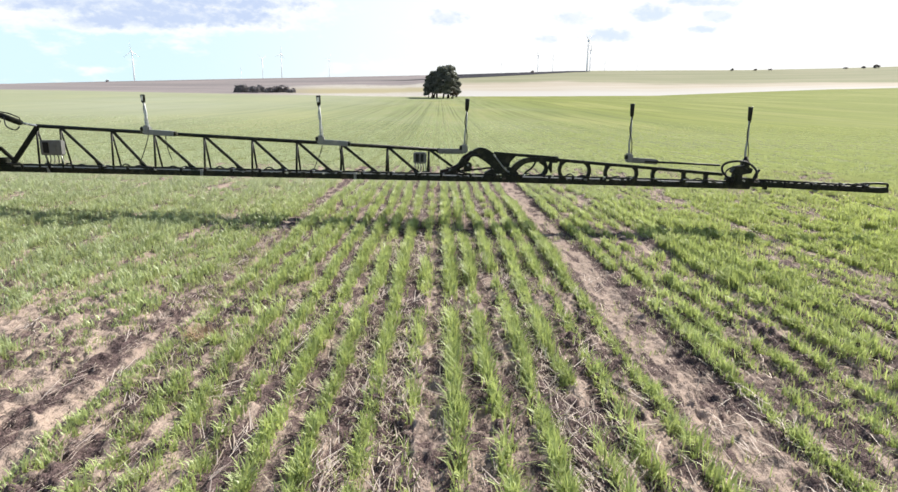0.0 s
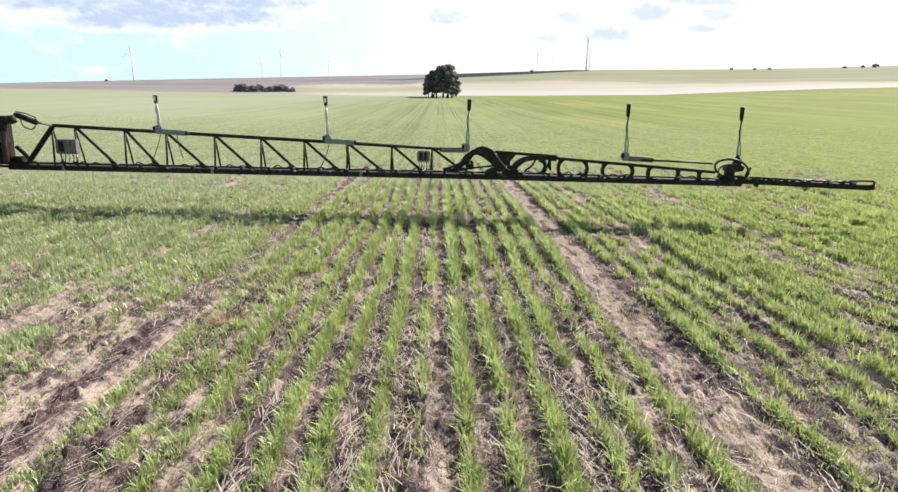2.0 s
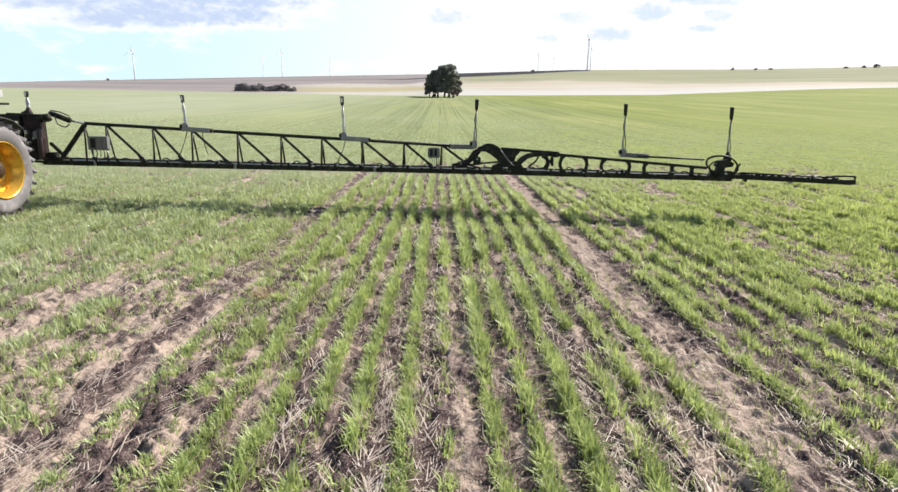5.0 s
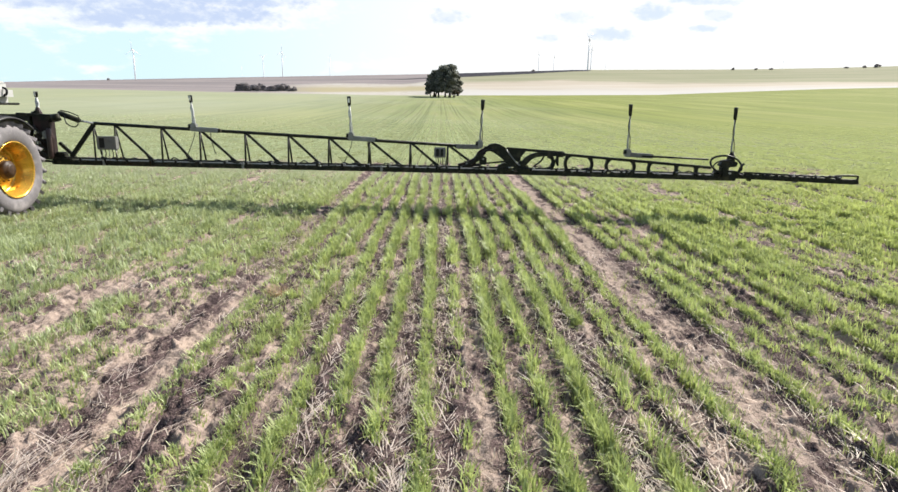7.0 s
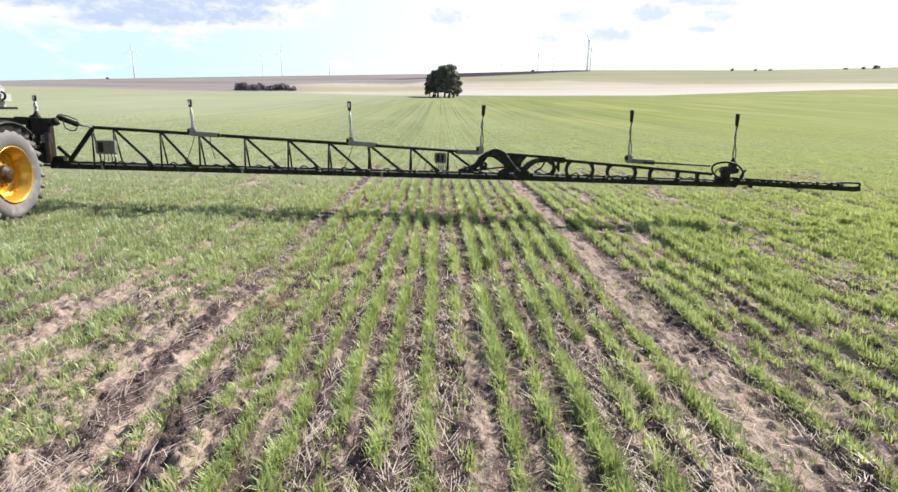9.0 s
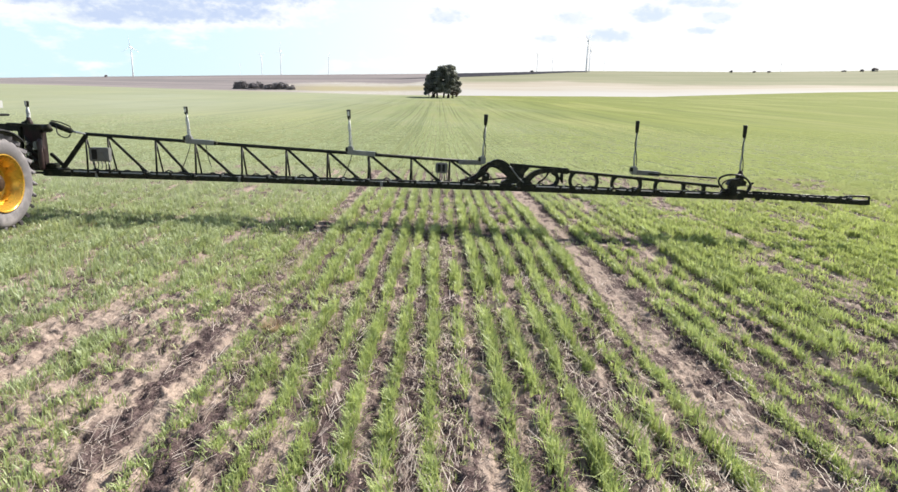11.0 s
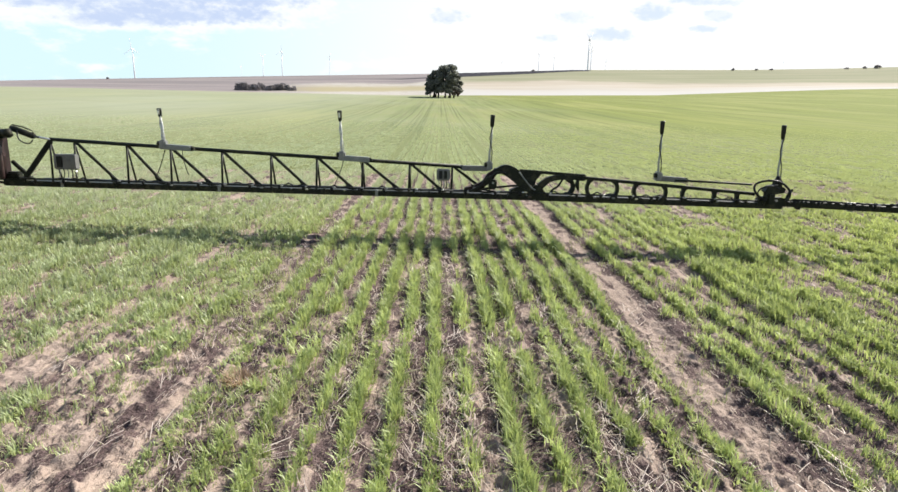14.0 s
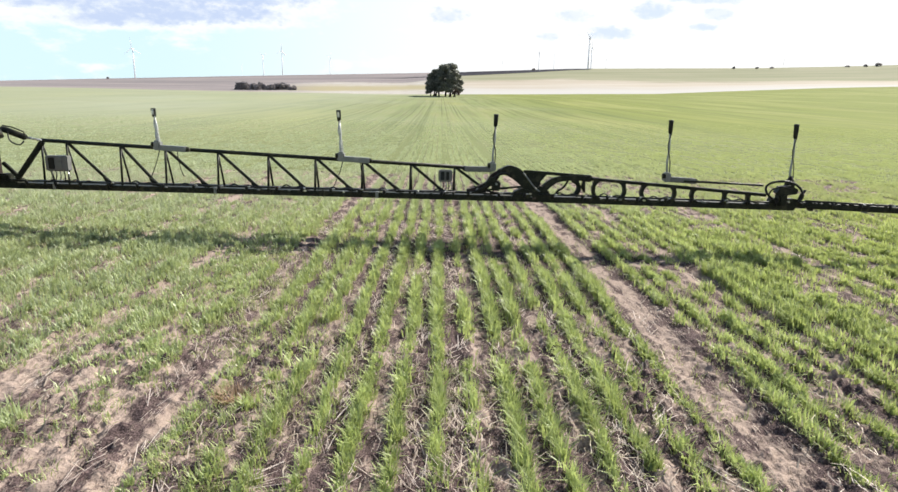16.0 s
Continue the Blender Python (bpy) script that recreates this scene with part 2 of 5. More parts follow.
def field_material(name, low, high, other, other_share, scale, stretch, relief=0.05):
    """Land seen from afar: long streaks along the rows, patches and fine mottling."""
    m, t, b, pos, _ = material(name, 0.95)
    b.inputs["Specular IOR Level"].default_value = 0.08
    streak = noise_node(t, pos, scale, 5.0, 0.6, stretch)
    patch = noise_node(t, pos, scale * 0.06, 4.0, 0.6)
    mottle = noise_node(t, pos, scale * 7, 4.0, 0.7)
    base = mix(t, ramp(t, mottle, 0.3, 0.7), low, high)
    fac = math_node(t, "MULTIPLY", ramp(t, math_node(t, "ADD", math_node(t, "MULTIPLY", streak, 0.6), math_node(t, "MULTIPLY", patch, 0.4)), 0.44, 0.60), other_share)
    split = t.nodes.new("ShaderNodeSeparateXYZ")
    t.links.new(pos, split.inputs[0])
    rows = ramp(t, noise_node(t, pos, scale * 2.0, 2.0, 0.5, (1.2, 0.002, 0)), 0.52, 0.64)
    gaps = ramp(t, noise_node(t, pos, scale * 0.3, 2.0, 0.5, (1.0, 0.02, 0)), 0.40, 0.58)
    lines = math_node(t, "MULTIPLY", rows, gaps)
    sway = math_node(t, "MULTIPLY", math_node(t, "SUBTRACT", noise_node(t, pos, 0.02, 2.0), 0.5), 0.35)
    across = math_node(t, "ADD", split.outputs[0], sway)
    for centre in (-8.6, -4.6, -2.05, -0.80, 0.14, 0.92, 2.55, 4.3, 7.2, 13.0, 19.0):  # wheel marks between the rows
        d = math_node(t, "ABSOLUTE", math_node(t, "SUBTRACT", across, centre))
        lines = math_node(t, "MAXIMUM", lines, math_node(t, "MULTIPLY", ramp(t, d, 0.17, 0.08), gaps))
    drill = ramp(t, noise_node(t, pos, 0.30, 3.0, 0.6, (1.0, 0.004, 0)), 0.54, 0.64)
    lines = math_node(t, "MAXIMUM", lines, math_node(t, "MULTIPLY", drill, math_node(t, "MULTIPLY", ramp(t, split.outputs[0], 6.0, 16.0), 0.55)))
    sward = mix(t, math_node(t, "MULTIPLY", lines, 0.70), mix(t, fac, base, other), tuple(c * 0.62 for c in low))
    pale = ramp(t, noise_node(t, pos, scale * 0.02, 4.0, 0.6), 0.45, 0.7)
    # towards the left the crop stands thinner and haze pales its colour
    thin = math_node(t, "ADD", math_node(t, "MULTIPLY", pale, 0.25), math_node(t, "MULTIPLY", ramp(t, split.outputs[0], 12.0, -45.0), 0.55))
    lush = math_node(t, "MULTIPLY", ramp(t, split.outputs[0], 4.0, 40.0), 0.88)
    thin = math_node(t, "MULTIPLY", thin, math_node(t, "SUBTRACT", 1.0, lush))
    sward = mix(t, lush, sward, mix(t, ramp(t, streak, 0.35, 0.65), tuple(c * k for c, k in zip(low, (0.90, 0.88, 0.50))), tuple(c * k for c, k in zip(high, (0.96, 0.93, 0.54)))))
    dashes = ramp(t, noise_node(t, pos, 0.45, 3.0, 0.6, (1.0, 0.03, 0)), 0.50, 0.62)
    sward = mix(t, math_node(t, "MULTIPLY", dashes, 0.42), sward, tuple(c * 0.66 for c in low))
    swell = ramp(t, noise_node(t, pos, 0.05, 4.0, 0.6, (1.0, 0.18, 0)), 0.46, 0.64)
    sward = mix(t, math_node(t, "MULTIPLY", swell, 0.45), sward, (0.285, 0.280, 0.105))
    sward = mix(t, math_node(t, "MULTIPLY", lines, 0.5), sward, tuple(c * 0.62 for c in low))
    sward = mix(t, thin, sward, (0.300, 0.312, 0.232))
    # bare earth shows between the rows where the stand is counted row by row
    earth = math_node(t, "MULTIPLY", ramp(t, split.outputs[1], 78.0, 36.0), 0.6)
    t.links.new(mix(t, earth, sward, mix(t, mottle, (0.105, 0.122, 0.048), (0.175, 0.188, 0.084))), b.inputs["Base Color"])
    bump(t, b, mottle, 0.5, relief)
    return m


# across the field: centre and half width of the wheel marks, and of lines of old stubble or shade
TRACKS = ((2.42, 0.14), (-3.85, 0.13), (-2.20, 0.04), (3.88, 0.07), (-5.6, 0.12), (6.3, 0.08))
# the line at 2.68 paints row shade and crumbs beside the wheel mark
STUBBLE_SHADE_LINES = ((-0.24, 0.07), (0.07, 0.09), (-2.38, 0.09), (-1.82, 0.06), (1.26, 0.06), (2.68, 0.07), (-0.86, 0.06))
SOIL = soil_material()
GREEN_FIELD = field_material("green crop land", (0.148, 0.180, 0.064), (0.200, 0.230, 0.090), (0.225, 0.210, 0.125), 0.5, 1.1, (2.5, 0.008, 1))


def far_land():
    """Fields beyond the crop: pale stubble, dusty plough land, dry grass and a strip of dark heath, by bearing and
    distance; dust haze is put into the palest tones.
    """
    m, t, b, pos, _ = material("far fields", 0.95)
    b.inputs["Specular IOR Level"].default_value = 0.08
    s = t.nodes.new("ShaderNodeSeparateXYZ")
    t.links.new(pos, s.inputs[0])
    bear = math_node(t, "DIVIDE", s.outputs[0], math_node(t, "MAXIMUM", s.outputs[1], 1.0))
    away = s.outputs[1]
    broad = noise_node(t, pos, 0.006, 5.0, 0.6, (1.0, 0.9, 0))
    strips = noise_node(t, pos, 0.010, 5.0, 0.6, (0.25, 2.6, 0))
    mottle = noise_node(t, pos, 0.08, 4.0, 0.7)
    swing = math_node(t, "MULTIPLY", math_node(t, "SUBTRACT", broad, 0.5), 160.0)
    reach = math_node(t, "ADD", away, swing)
    # stubble, its tone lightened for the dusty haze over it
    stubble = mix(t, ramp(t, mottle, 0.3, 0.7), (0.33, 0.30, 0.265), (0.40, 0.375, 0.34))
    stubble = mix(t, math_node(t, "MULTIPLY", ramp(t, strips, 0.55, 0.70), 0.55), stubble, (0.31, 0.28, 0.19))
    grass = mix(t, ramp(t, strips, 0.35, 0.65), (0.200, 0.205, 0.125), (0.255, 0.245, 0.165))
    dusty = mix(t, ramp(t, strips, 0.38, 0.62), (0.175, 0.158, 0.158), (0.25, 0.215, 0.21))
    dusty = mix(t, math_node(t, "MULTIPLY", ramp(t, mottle, 0.55, 0.75), 0.4), dusty, (0.16, 0.15, 0.135))
    heath = mix(t, ramp(t, mottle, 0.3, 0.7), (0.015, 0.015, 0.022), (0.032, 0.030, 0.038))
    beige = mix(t, ramp(t, strips, 0.35, 0.65), (0.345, 0.300, 0.240), (0.405, 0.360, 0.300))
    # right: stubble below, dry grass above; left: dusty plough land with a pale foot
    drift = mix(t, ramp(t, reach, 950, 1130), (0.400, 0.383, 0.362), beige)  # drifting dust haze painted as a whitish foot
    right = mix(t, ramp(t, reach, 1150, 1250), drift, grass)
    left = mix(t, ramp(t, reach, 930, 1010), (0.335, 0.285, 0.245), dusty)
    middle = mix(t, ramp(t, reach, 1000, 1060), stubble, (0.30, 0.265, 0.165))
    middle = mix(t, ramp(t, reach, 1120, 1210), middle, stubble)
    middle = mix(t, ramp(t, reach, 1230, 1290), middle, dusty)
    tone = mix(t, ramp(t, bear, -0.30, -0.17), left, middle)
    tone = mix(t, ramp(t, bear, -0.02, 0.05), tone, right)
    strip_low = math_node(t, "ADD", math_node(t, "MULTIPLY", bear, 620.0), 1318.0)
    in_strip = math_node(t, "MULTIPLY", ramp(t, math_node(t, "SUBTRACT", math_node(t, "ADD", away, math_node(t, "MULTIPLY", swing, 0.35)), strip_low), 0, 14), math_node(t, "MULTIPLY", ramp(t, bear, 0.0, 0.02), ramp(t, bear, 0.242, 0.232)))
    lower_strip = math_node(t, "MULTIPLY", math_node(t, "MULTIPLY", ramp(t, bear, -0.13, -0.03), ramp(t, bear, 0.05, 0.03)), math_node(t, "MULTIPLY", ramp(t, away, 1345, 1352), ramp(t, away, 1388, 1376)))
    dark = math_node(t, "MAXIMUM", in_strip, math_node(t, "MULTIPLY", lower_strip, 0.8))
    t.links.new(mix(t, dark, tone, heath), b.inputs["Base Color"])
    bump(t, b, mottle, 0.4, 0.3)
    return m


FAR_LAND = far_land()


# ---- mesh helpers ----
SWEEP = -0.106  # the boom stands a little askew: its tip trails nearer than its root
boom_frame = {"on": False}


def askew(p):
    """Takes a point drawn on a straight boom to its place on the boom as it stands."""
    k = 13.0 / (13.0 - 0.0145 * p[0] - SWEEP * p[0])
    return Vector((p[0] * k, p[1] * k, 2.14 + (p[2] - 2.14) * k))


def part(name, bm, mat, parent=None, label=""):
    if boom_frame["on"]:
        for v in bm.verts:
            v.co = askew(v.co)
    me = bpy.data.meshes.new(name)
    bmesh.ops.recalc_face_normals(bm, faces=bm.faces)
    bm.to_mesh(me)
    bm.free()
    me.materials.append(mat)
    ob = new(name, me)
    if parent:
        ob.parent = parent
        ob.matrix_parent_inverse = parent.matrix_world.inverted()
    if label:
        ob["label"] = label
    return ob


def thing(name, place, label, category, group=""):
    ob = new(name)
    ob.empty_display_size = 0.2
    ob.matrix_world = Matrix.Translation(askew(place) if boom_frame["on"] else place)
    bpy.context.view_layer.update()
    return tagged(ob, label, category, group)


def tube(points, radius, sides=8, bm=None, closed=False):
    """A round bar through the points; radius may be one number or one for each point."""
    bm = bm or bmesh.new()
    pts = [Vector(p) for p in points]
    radii = radius if isinstance(radius, (list, tuple)) else [radius] * len(pts)
    rings = []
    n = len(pts)
    for i, p in enumerate(pts):
        a = pts[(i - 1) % n] if closed else pts[max(i - 1, 0)]
        b = pts[(i + 1) % n] if closed else pts[min(i + 1, n - 1)]
        d = (b - a).normalized()
        side = d.cross(Vector((0, 0, 1)) if abs(d.z) < 0.95 else Vector((0, 1, 0))).normalized()
        top = side.cross(d)
        rings.append([bm.verts.new(p + (side * math.cos(2 * math.pi * k / sides) + top * math.sin(2 * math.pi * k / sides)) * radii[i]) for k in range(sides)])
    for i in range(n if closed else n - 1):
        r, q = rings[i], rings[(i + 1) % n]
        for k in range(sides):
            f = bm.faces.new((r[k], r[(k + 1) % sides], q[(k + 1) % sides], q[k]))
            f.smooth = True
    if not closed:
        bm.faces.new(rings[0])
        bm.faces.new(rings[-1][::-1])
    return bm


def block(centre, size, bevel=0.01, turn=None, bm=None):
    bm2 = bmesh.new()
    bmesh.ops.create_cube(bm2, size=1.0)
    bmesh.ops.scale(bm2, vec=size, verts=bm2.verts)
    if bevel:
        bmesh.ops.bevel(bm2, geom=bm2.edges[:], offset=bevel, segments=2, affect="EDGES")
    m = Matrix.Translation(centre) @ (turn or Matrix())
    bmesh.ops.transform(bm2, matrix=m, verts=bm2.verts)
    if bm is None:
        return bm2
    me = bpy.data.meshes.new("join")
    bm2.to_mesh(me)
    bm2.free()
    bm.from_mesh(me)
    bpy.data.meshes.remove(me)
    return bm


def bar(a, b, width, depth, bevel=0.008, bm=None):
    """A square bar from a to b: width upright, depth along y."""
    a, b = Vector(a), Vector(b)
    d = b - a
    x = d.normalized()
    y = Vector((0, 1, 0))
    y = (y - x * y.dot(x)).normalized()
    z = x.cross(y)
    turn = Matrix((x, y, z)).transposed().to_4x4()
    return block((a + b) / 2, (d.length, depth, width), bevel, turn, bm)


def plate(outline, y0, y1, bm=None):
    """A flat plate with an outline of (x, z), from y0 to y1."""
    bm = bm or bmesh.new()
    front = [bm.verts.new((x, y0, z)) for x, z in outline]
    back = [bm.verts.new((x, y1, z)) for x, z in outline]
    bm.faces.new(front)
    bm.faces.new(back[::-1])
    n = len(outline)
    for i in range(n):
        bm.faces.new((front[i], back[i], back[(i + 1) % n], front[(i + 1) % n]))
    return bm


def arc(points, steps=10):
    """A smooth line through the points (Catmull-Rom)."""
    p = [Vector(q) for q in points]
    out = []
    for i in range(len(p) - 1):
        a, b, c, d = p[max(i - 1, 0)], p[i], p[i + 1], p[min(i + 2, len(p) - 1)]
        for k in range(steps):
            t = k / steps
            out.append(0.5 * (2 * b + (c - a) * t + (2 * a - 5 * b + 4 * c - d) * t * t + (3 * b - a - 3 * c + d) * t ** 3))
    return out + [p[-1]]


def mesh_from(name, verts, tris, mats, mat_index=None):
    """A mesh from arrays of corners and triangles."""
    me = bpy.data.meshes.new(name)
    me.vertices.add(len(verts))
    me.vertices.foreach_set("co", np.asarray(verts, np.float32).ravel())
    me.loops.add(tris.size)
    me.loops.foreach_set("vertex_index", np.asarray(tris, np.int32).ravel())
    me.polygons.add(len(tris))
    me.polygons.foreach_set("loop_start", np.arange(0, tris.size, tris.shape[1], dtype=np.int32))
    if mat_index is not None:
        me.polygons.foreach_set("material_index", np.asarray(mat_index, np.int32))
    for m in mats:
        me.materials.append(m)
    me.update(calc_edges=True)
    me.validate()
    return me


rng = np.random.default_rng(7)


def lattice(x, y, seed):
    """Smooth random values between 0 and 1 over the plan."""
    table = np.random.default_rng(seed).random((256, 256))
    xi, yi = np.floor(x).astype(int), np.floor(y).astype(int)
    fx, fy = x - xi, y - yi
    fx, fy = fx * fx * (3 - 2 * fx), fy * fy * (3 - 2 * fy)
    g = lambda i, j: table[i % 256, j % 256]
    return (g(xi, yi) * (1 - fx) + g(xi + 1, yi) * fx) * (1 - fy) + (g(xi, yi + 1) * (1 - fx) + g(xi + 1, yi + 1) * fx) * fy


# ---- ground ----
X0, X1, Y0, Y1 = -16.0, 16.0, -9.0, 26.0  # stretch of open soil round the camera
# sowing rows run along y: place across the field and vigour, counted out near the camera
ROWS = [(-4.16, 0.85), (-3.87, 0.55), (-3.58, 0.70), (-3.28, 0.80), (-2.98, 0.95), (-2.68, 0.95), (-2.02, 1.05), (-1.62, 0.95), (-1.33, 1.0), (-1.00, 1.0), (-0.69, 1.15),
        (-0.39, 0.95), (-0.09, 1.1), (0.21, 0.50), (0.52, 1.05), (0.79, 1.0), (1.10, 1.1), (1.41, 1.0), (1.70, 0.80), (2.03, 1.25),
        (2.80, 1.05), (3.09, 0.85), (3.38, 0.95), (3.72, 0.75), (4.08, 1.0), (4.37, 1.05)]
for k in range(1, 190):
    luck = math.sin(k * 78.233) * 91.3 % 1
    ROWS.append((4.37 + 0.295 * k, 0.45 if k % 8 == 6 else 0.80 + 0.35 * luck))
    ROWS.append((-4.16 - 0.295 * k, 0.45 if k % 7 == 5 else 0.75 + 0.35 * luck))
ROWS.sort()


def rise(r):
    """Height of the field along its rows: level near by, then climbing to the far fields."""
    k = np.log(np.maximum(r, 1.0))
    return np.interp(k, np.log([1, 25, 40, 60, 100, 160, 240, 400, 900]), [0, 0, 0.05, 0.3, 1.4, 3.4, 6.35, 10.1, 20.5])


# bearing (x / y) against slopes of the field's far edge, the next edge and the skyline
BEARING = [-1.2, -0.69, -0.56, -0.33, -0.06, 0.03, 0.21, 0.35, 0.49, 0.63, 0.74, 1.2]
FIELD_EDGE = [0.0165, 0.0178, 0.0180, 0.0165, 0.0170, 0.0197, 0.0240, 0.0270, 0.0345, 0.0415, 0.0455, 0.05]
MIDDLE_EDGE = [0.024, 0.0260, 0.0275, 0.0300, 0.0380, 0.0460, 0.0500, 0.0500, 0.0510, 0.0545, 0.0560, 0.06]
SKYLINE = [0.026, 0.0290, 0.0340, 0.0425, 0.0520, 0.0555, 0.0640, 0.0670, 0.0700, 0.0750, 0.0800, 0.085]
EYE = 2.2


def land(x, y):
    r = np.hypot(x, y)
    ahead = np.maximum(y, 1e-3)
    b = np.where(y > 0.3 * r, x / ahead, np.sign(x) * 1.2)
    b = np.clip(b, -1.2, 1.2)
    d = np.where(y > 0.3 * r, y, 0.6 * r)
    edge, middle, crest = (np.interp(b, BEARING, v) for v in (FIELD_EDGE, MIDDLE_EDGE, SKYLINE))
    near = rise(d)
    turn = np.clip((d - 150) / 600, 0, 1) ** 1.0
    field = near + turn * ((EYE + edge * 900) - 20.5) * np.clip(d / 900, 0, 1)
    z = np.where(d < 900, field, 0)
    k = np.clip((d - 900) / 350, 0, 1)
    s = (1 - k) * edge + k * middle
    z = np.where(d >= 900, EYE + s * d, z)
    k = np.clip((d - 1250) / 250, 0, 1)
    s = (1 - k) * middle + k * crest
    z = np.where(d >= 1250, EYE + s * d, z)
    # low hump added under the clump of trees so their cast shadow shows
    z = z + 0.40 * np.exp(-((x + 8.0) / 15.0) ** 2 - ((y - 238.0) / 6.0) ** 2)
    return np.where(d > 1500, EYE + crest * 1500 - (d - 1500) * 0.012, z)


def ground_sheet():
    bearings = np.concatenate([np.linspace(-1.2, -0.82, 5)[:-1], np.linspace(-0.82, 0.82, 165), np.linspace(0.82, 1.2, 5)[1:]])
    angles = np.arctan(bearings)
    rest = np.linspace(angles[-1], 2 * math.pi + angles[0], 28)[1:-1]
    dists = np.concatenate([[0.5, 2, 5], np.geomspace(9, 224, 48), np.linspace(227, 251, 13), np.geomspace(256, 900, 22), np.linspace(900, 1250, 9)[1:], np.linspace(1250, 1500, 8)[1:], [1700, 2200, 3000, 4400]])
    cols, nb, nr = len(angles) + len(rest), len(angles), len(dists)
    x, y = np.zeros((nr, cols)), np.zeros((nr, cols))
    for i, d in enumerate(dists):
        x[i, :nb], y[i, :nb] = d * bearings, d
        x[i, nb:], y[i, nb:] = d * 1.56 * np.sin(rest), d * 1.56 * np.cos(rest)
    z = land(x, y)
    under = (np.abs(x) < X1 - 1.2) & (y > Y0 + 1.2) & (y < Y1 - 1.2)
    z = z - 0.05 * (np.hypot(x, y) < 30) - 0.3 * under
    verts = np.concatenate([np.stack([x, y, z], -1).reshape(-1, 3), [[0.0, 0.0, -0.35]]])
    faces, kinds = [], []
    for i in range(nr - 1):
        d = (dists[i] + dists[i + 1]) / 2
        for j in range(cols):
            k = (j + 1) % cols
            faces.append((i * cols + j, i * cols + k, (i + 1) * cols + k, (i + 1) * cols + j))
            kind = 0 if d < 900 else 1
            kinds.append(kind)
    for j in range(cols):
        faces.append((nr * cols, (j + 1) % cols, j))
        kinds.append(0)
    me = bpy.data.meshes.new("ground")
    me.from_pydata(verts.tolist(), [], faces)
    for m in (GREEN_FIELD, FAR_LAND):
        me.materials.append(m)
    me.polygons.foreach_set("material_index", kinds)
    me.polygons.foreach_set("use_smooth", [True] * len(faces))
    return tagged(new("ground", me), "wide farm land, green crop rising to pale stubble and dusty fields", "ground", kind="structure")


ground_sheet()



ROW_X = np.array([r[0] for r in ROWS])


def soil_height(x, y):
    """Low ridges along the rows, clods, shallow hollows and pressed wheel marks; a dip added towards -x shifts the
    boom's shadow.
    """
    track = sum(np.exp(-((x - c) / (w + 0.04)) ** 2) for c, w in ((2.43, 0.20), (-3.85, 0.15), (-2.20, 0.09), (3.88, 0.09)))
    track = np.clip(track, 0, 1)
    flat = np.ravel(x)
    after = np.clip(np.searchsorted(ROW_X, flat), 1, len(ROW_X) - 1)
    off = np.minimum(np.abs(flat - ROW_X[after - 1]), np.abs(flat - ROW_X[after])).reshape(np.shape(x))
    z = 0.016 * np.exp(-(off / 0.07) ** 2) * (1 - track) - 0.03 * track
    z = z + 0.04 * (lattice(x * 1.3, y * 0.8, 1) - 0.5) + 0.05 * (lattice(x * 6, y * 4, 2) - 0.5) + 0.04 * (lattice(x * 15, y * 13, 3) - 0.5) * (0.35 + 0.65 * (1 - track))
    edge = np.minimum(np.minimum(x - X0, X1 - x), np.minimum(y - Y0, Y1 - y))
    dip = 0.08 * np.clip((-x - 1.0) / 6.0, 0, 1) * np.clip((y - 5.0) / 5.0, 0, 1) * np.clip((22.0 - y) / 7.0, 0, 1)
    return z - 0.10 * (1 - np.clip(edge / 1.5, 0, 1)) - dip


FX, FY0, FY1 = 6.4, 2.3, 8.6  # closest part of the soil, built finer


def clods(x, y):
    inside = np.clip(np.minimum(FX - np.abs(x), np.minimum(y - FY0, FY1 - y)) / 0.5, 0, 1)
    lumps = lattice(x * 20, y * 17, 31) ** 2 * 0.07 + lattice(x * 45, y * 39, 32) * 0.02
    # worn tread prints in the wheel mark
    tread = 0.016 * np.exp(-((x - 2.46) / 0.13) ** 2) * np.sin(2 * math.pi * (y + 0.8 * np.abs(x - 2.46)) / 0.19) * lattice(x * 2.0, y * 0.9, 35)
    return inside * (lumps * (0.4 + 0.9 * lattice(x * 1.7, y * 1.1, 33)) + tread)


def near_soil():
    verts, quads, start = [], [], 0
    v = np.linspace(0, 1, 290)
    wide = (np.linspace(X0, X1, 420), Y0 + (Y1 - Y0) * v, True)
    close = (np.linspace(-FX, FX, 580), np.linspace(FY0, FY1, 290), False)
    for xs, ys, coarse in (wide, close):
        x, y = np.meshgrid(xs, ys)
        z = soil_height(x, y) + clods(x, y)
        inside = (np.abs(x) < FX - 0.12) & (y > FY0 + 0.12) & (y < FY1 - 0.12)
        z = np.where(inside, z - 0.12, z) if coarse else z + 0.002
        ny, nx = x.shape
        verts.append(np.stack([x, y, z], -1).reshape(-1, 3))
        i, j = np.meshgrid(np.arange(ny - 1), np.arange(nx - 1), indexing="ij")
        a = (i * nx + j).ravel() + start
        quads.append(np.stack([a, a + 1, a + nx + 1, a + nx], -1))
        start += nx * ny
    quads = np.concatenate(quads)
    me = mesh_from("soil", np.concatenate(verts), quads, [SOIL])
    me.polygons.foreach_set("use_smooth", [True] * len(quads))
    return tagged(new("soil", me), "bare pinkish sandy soil between crop rows with trampled residue", "soil", kind="structure")


near_soil()


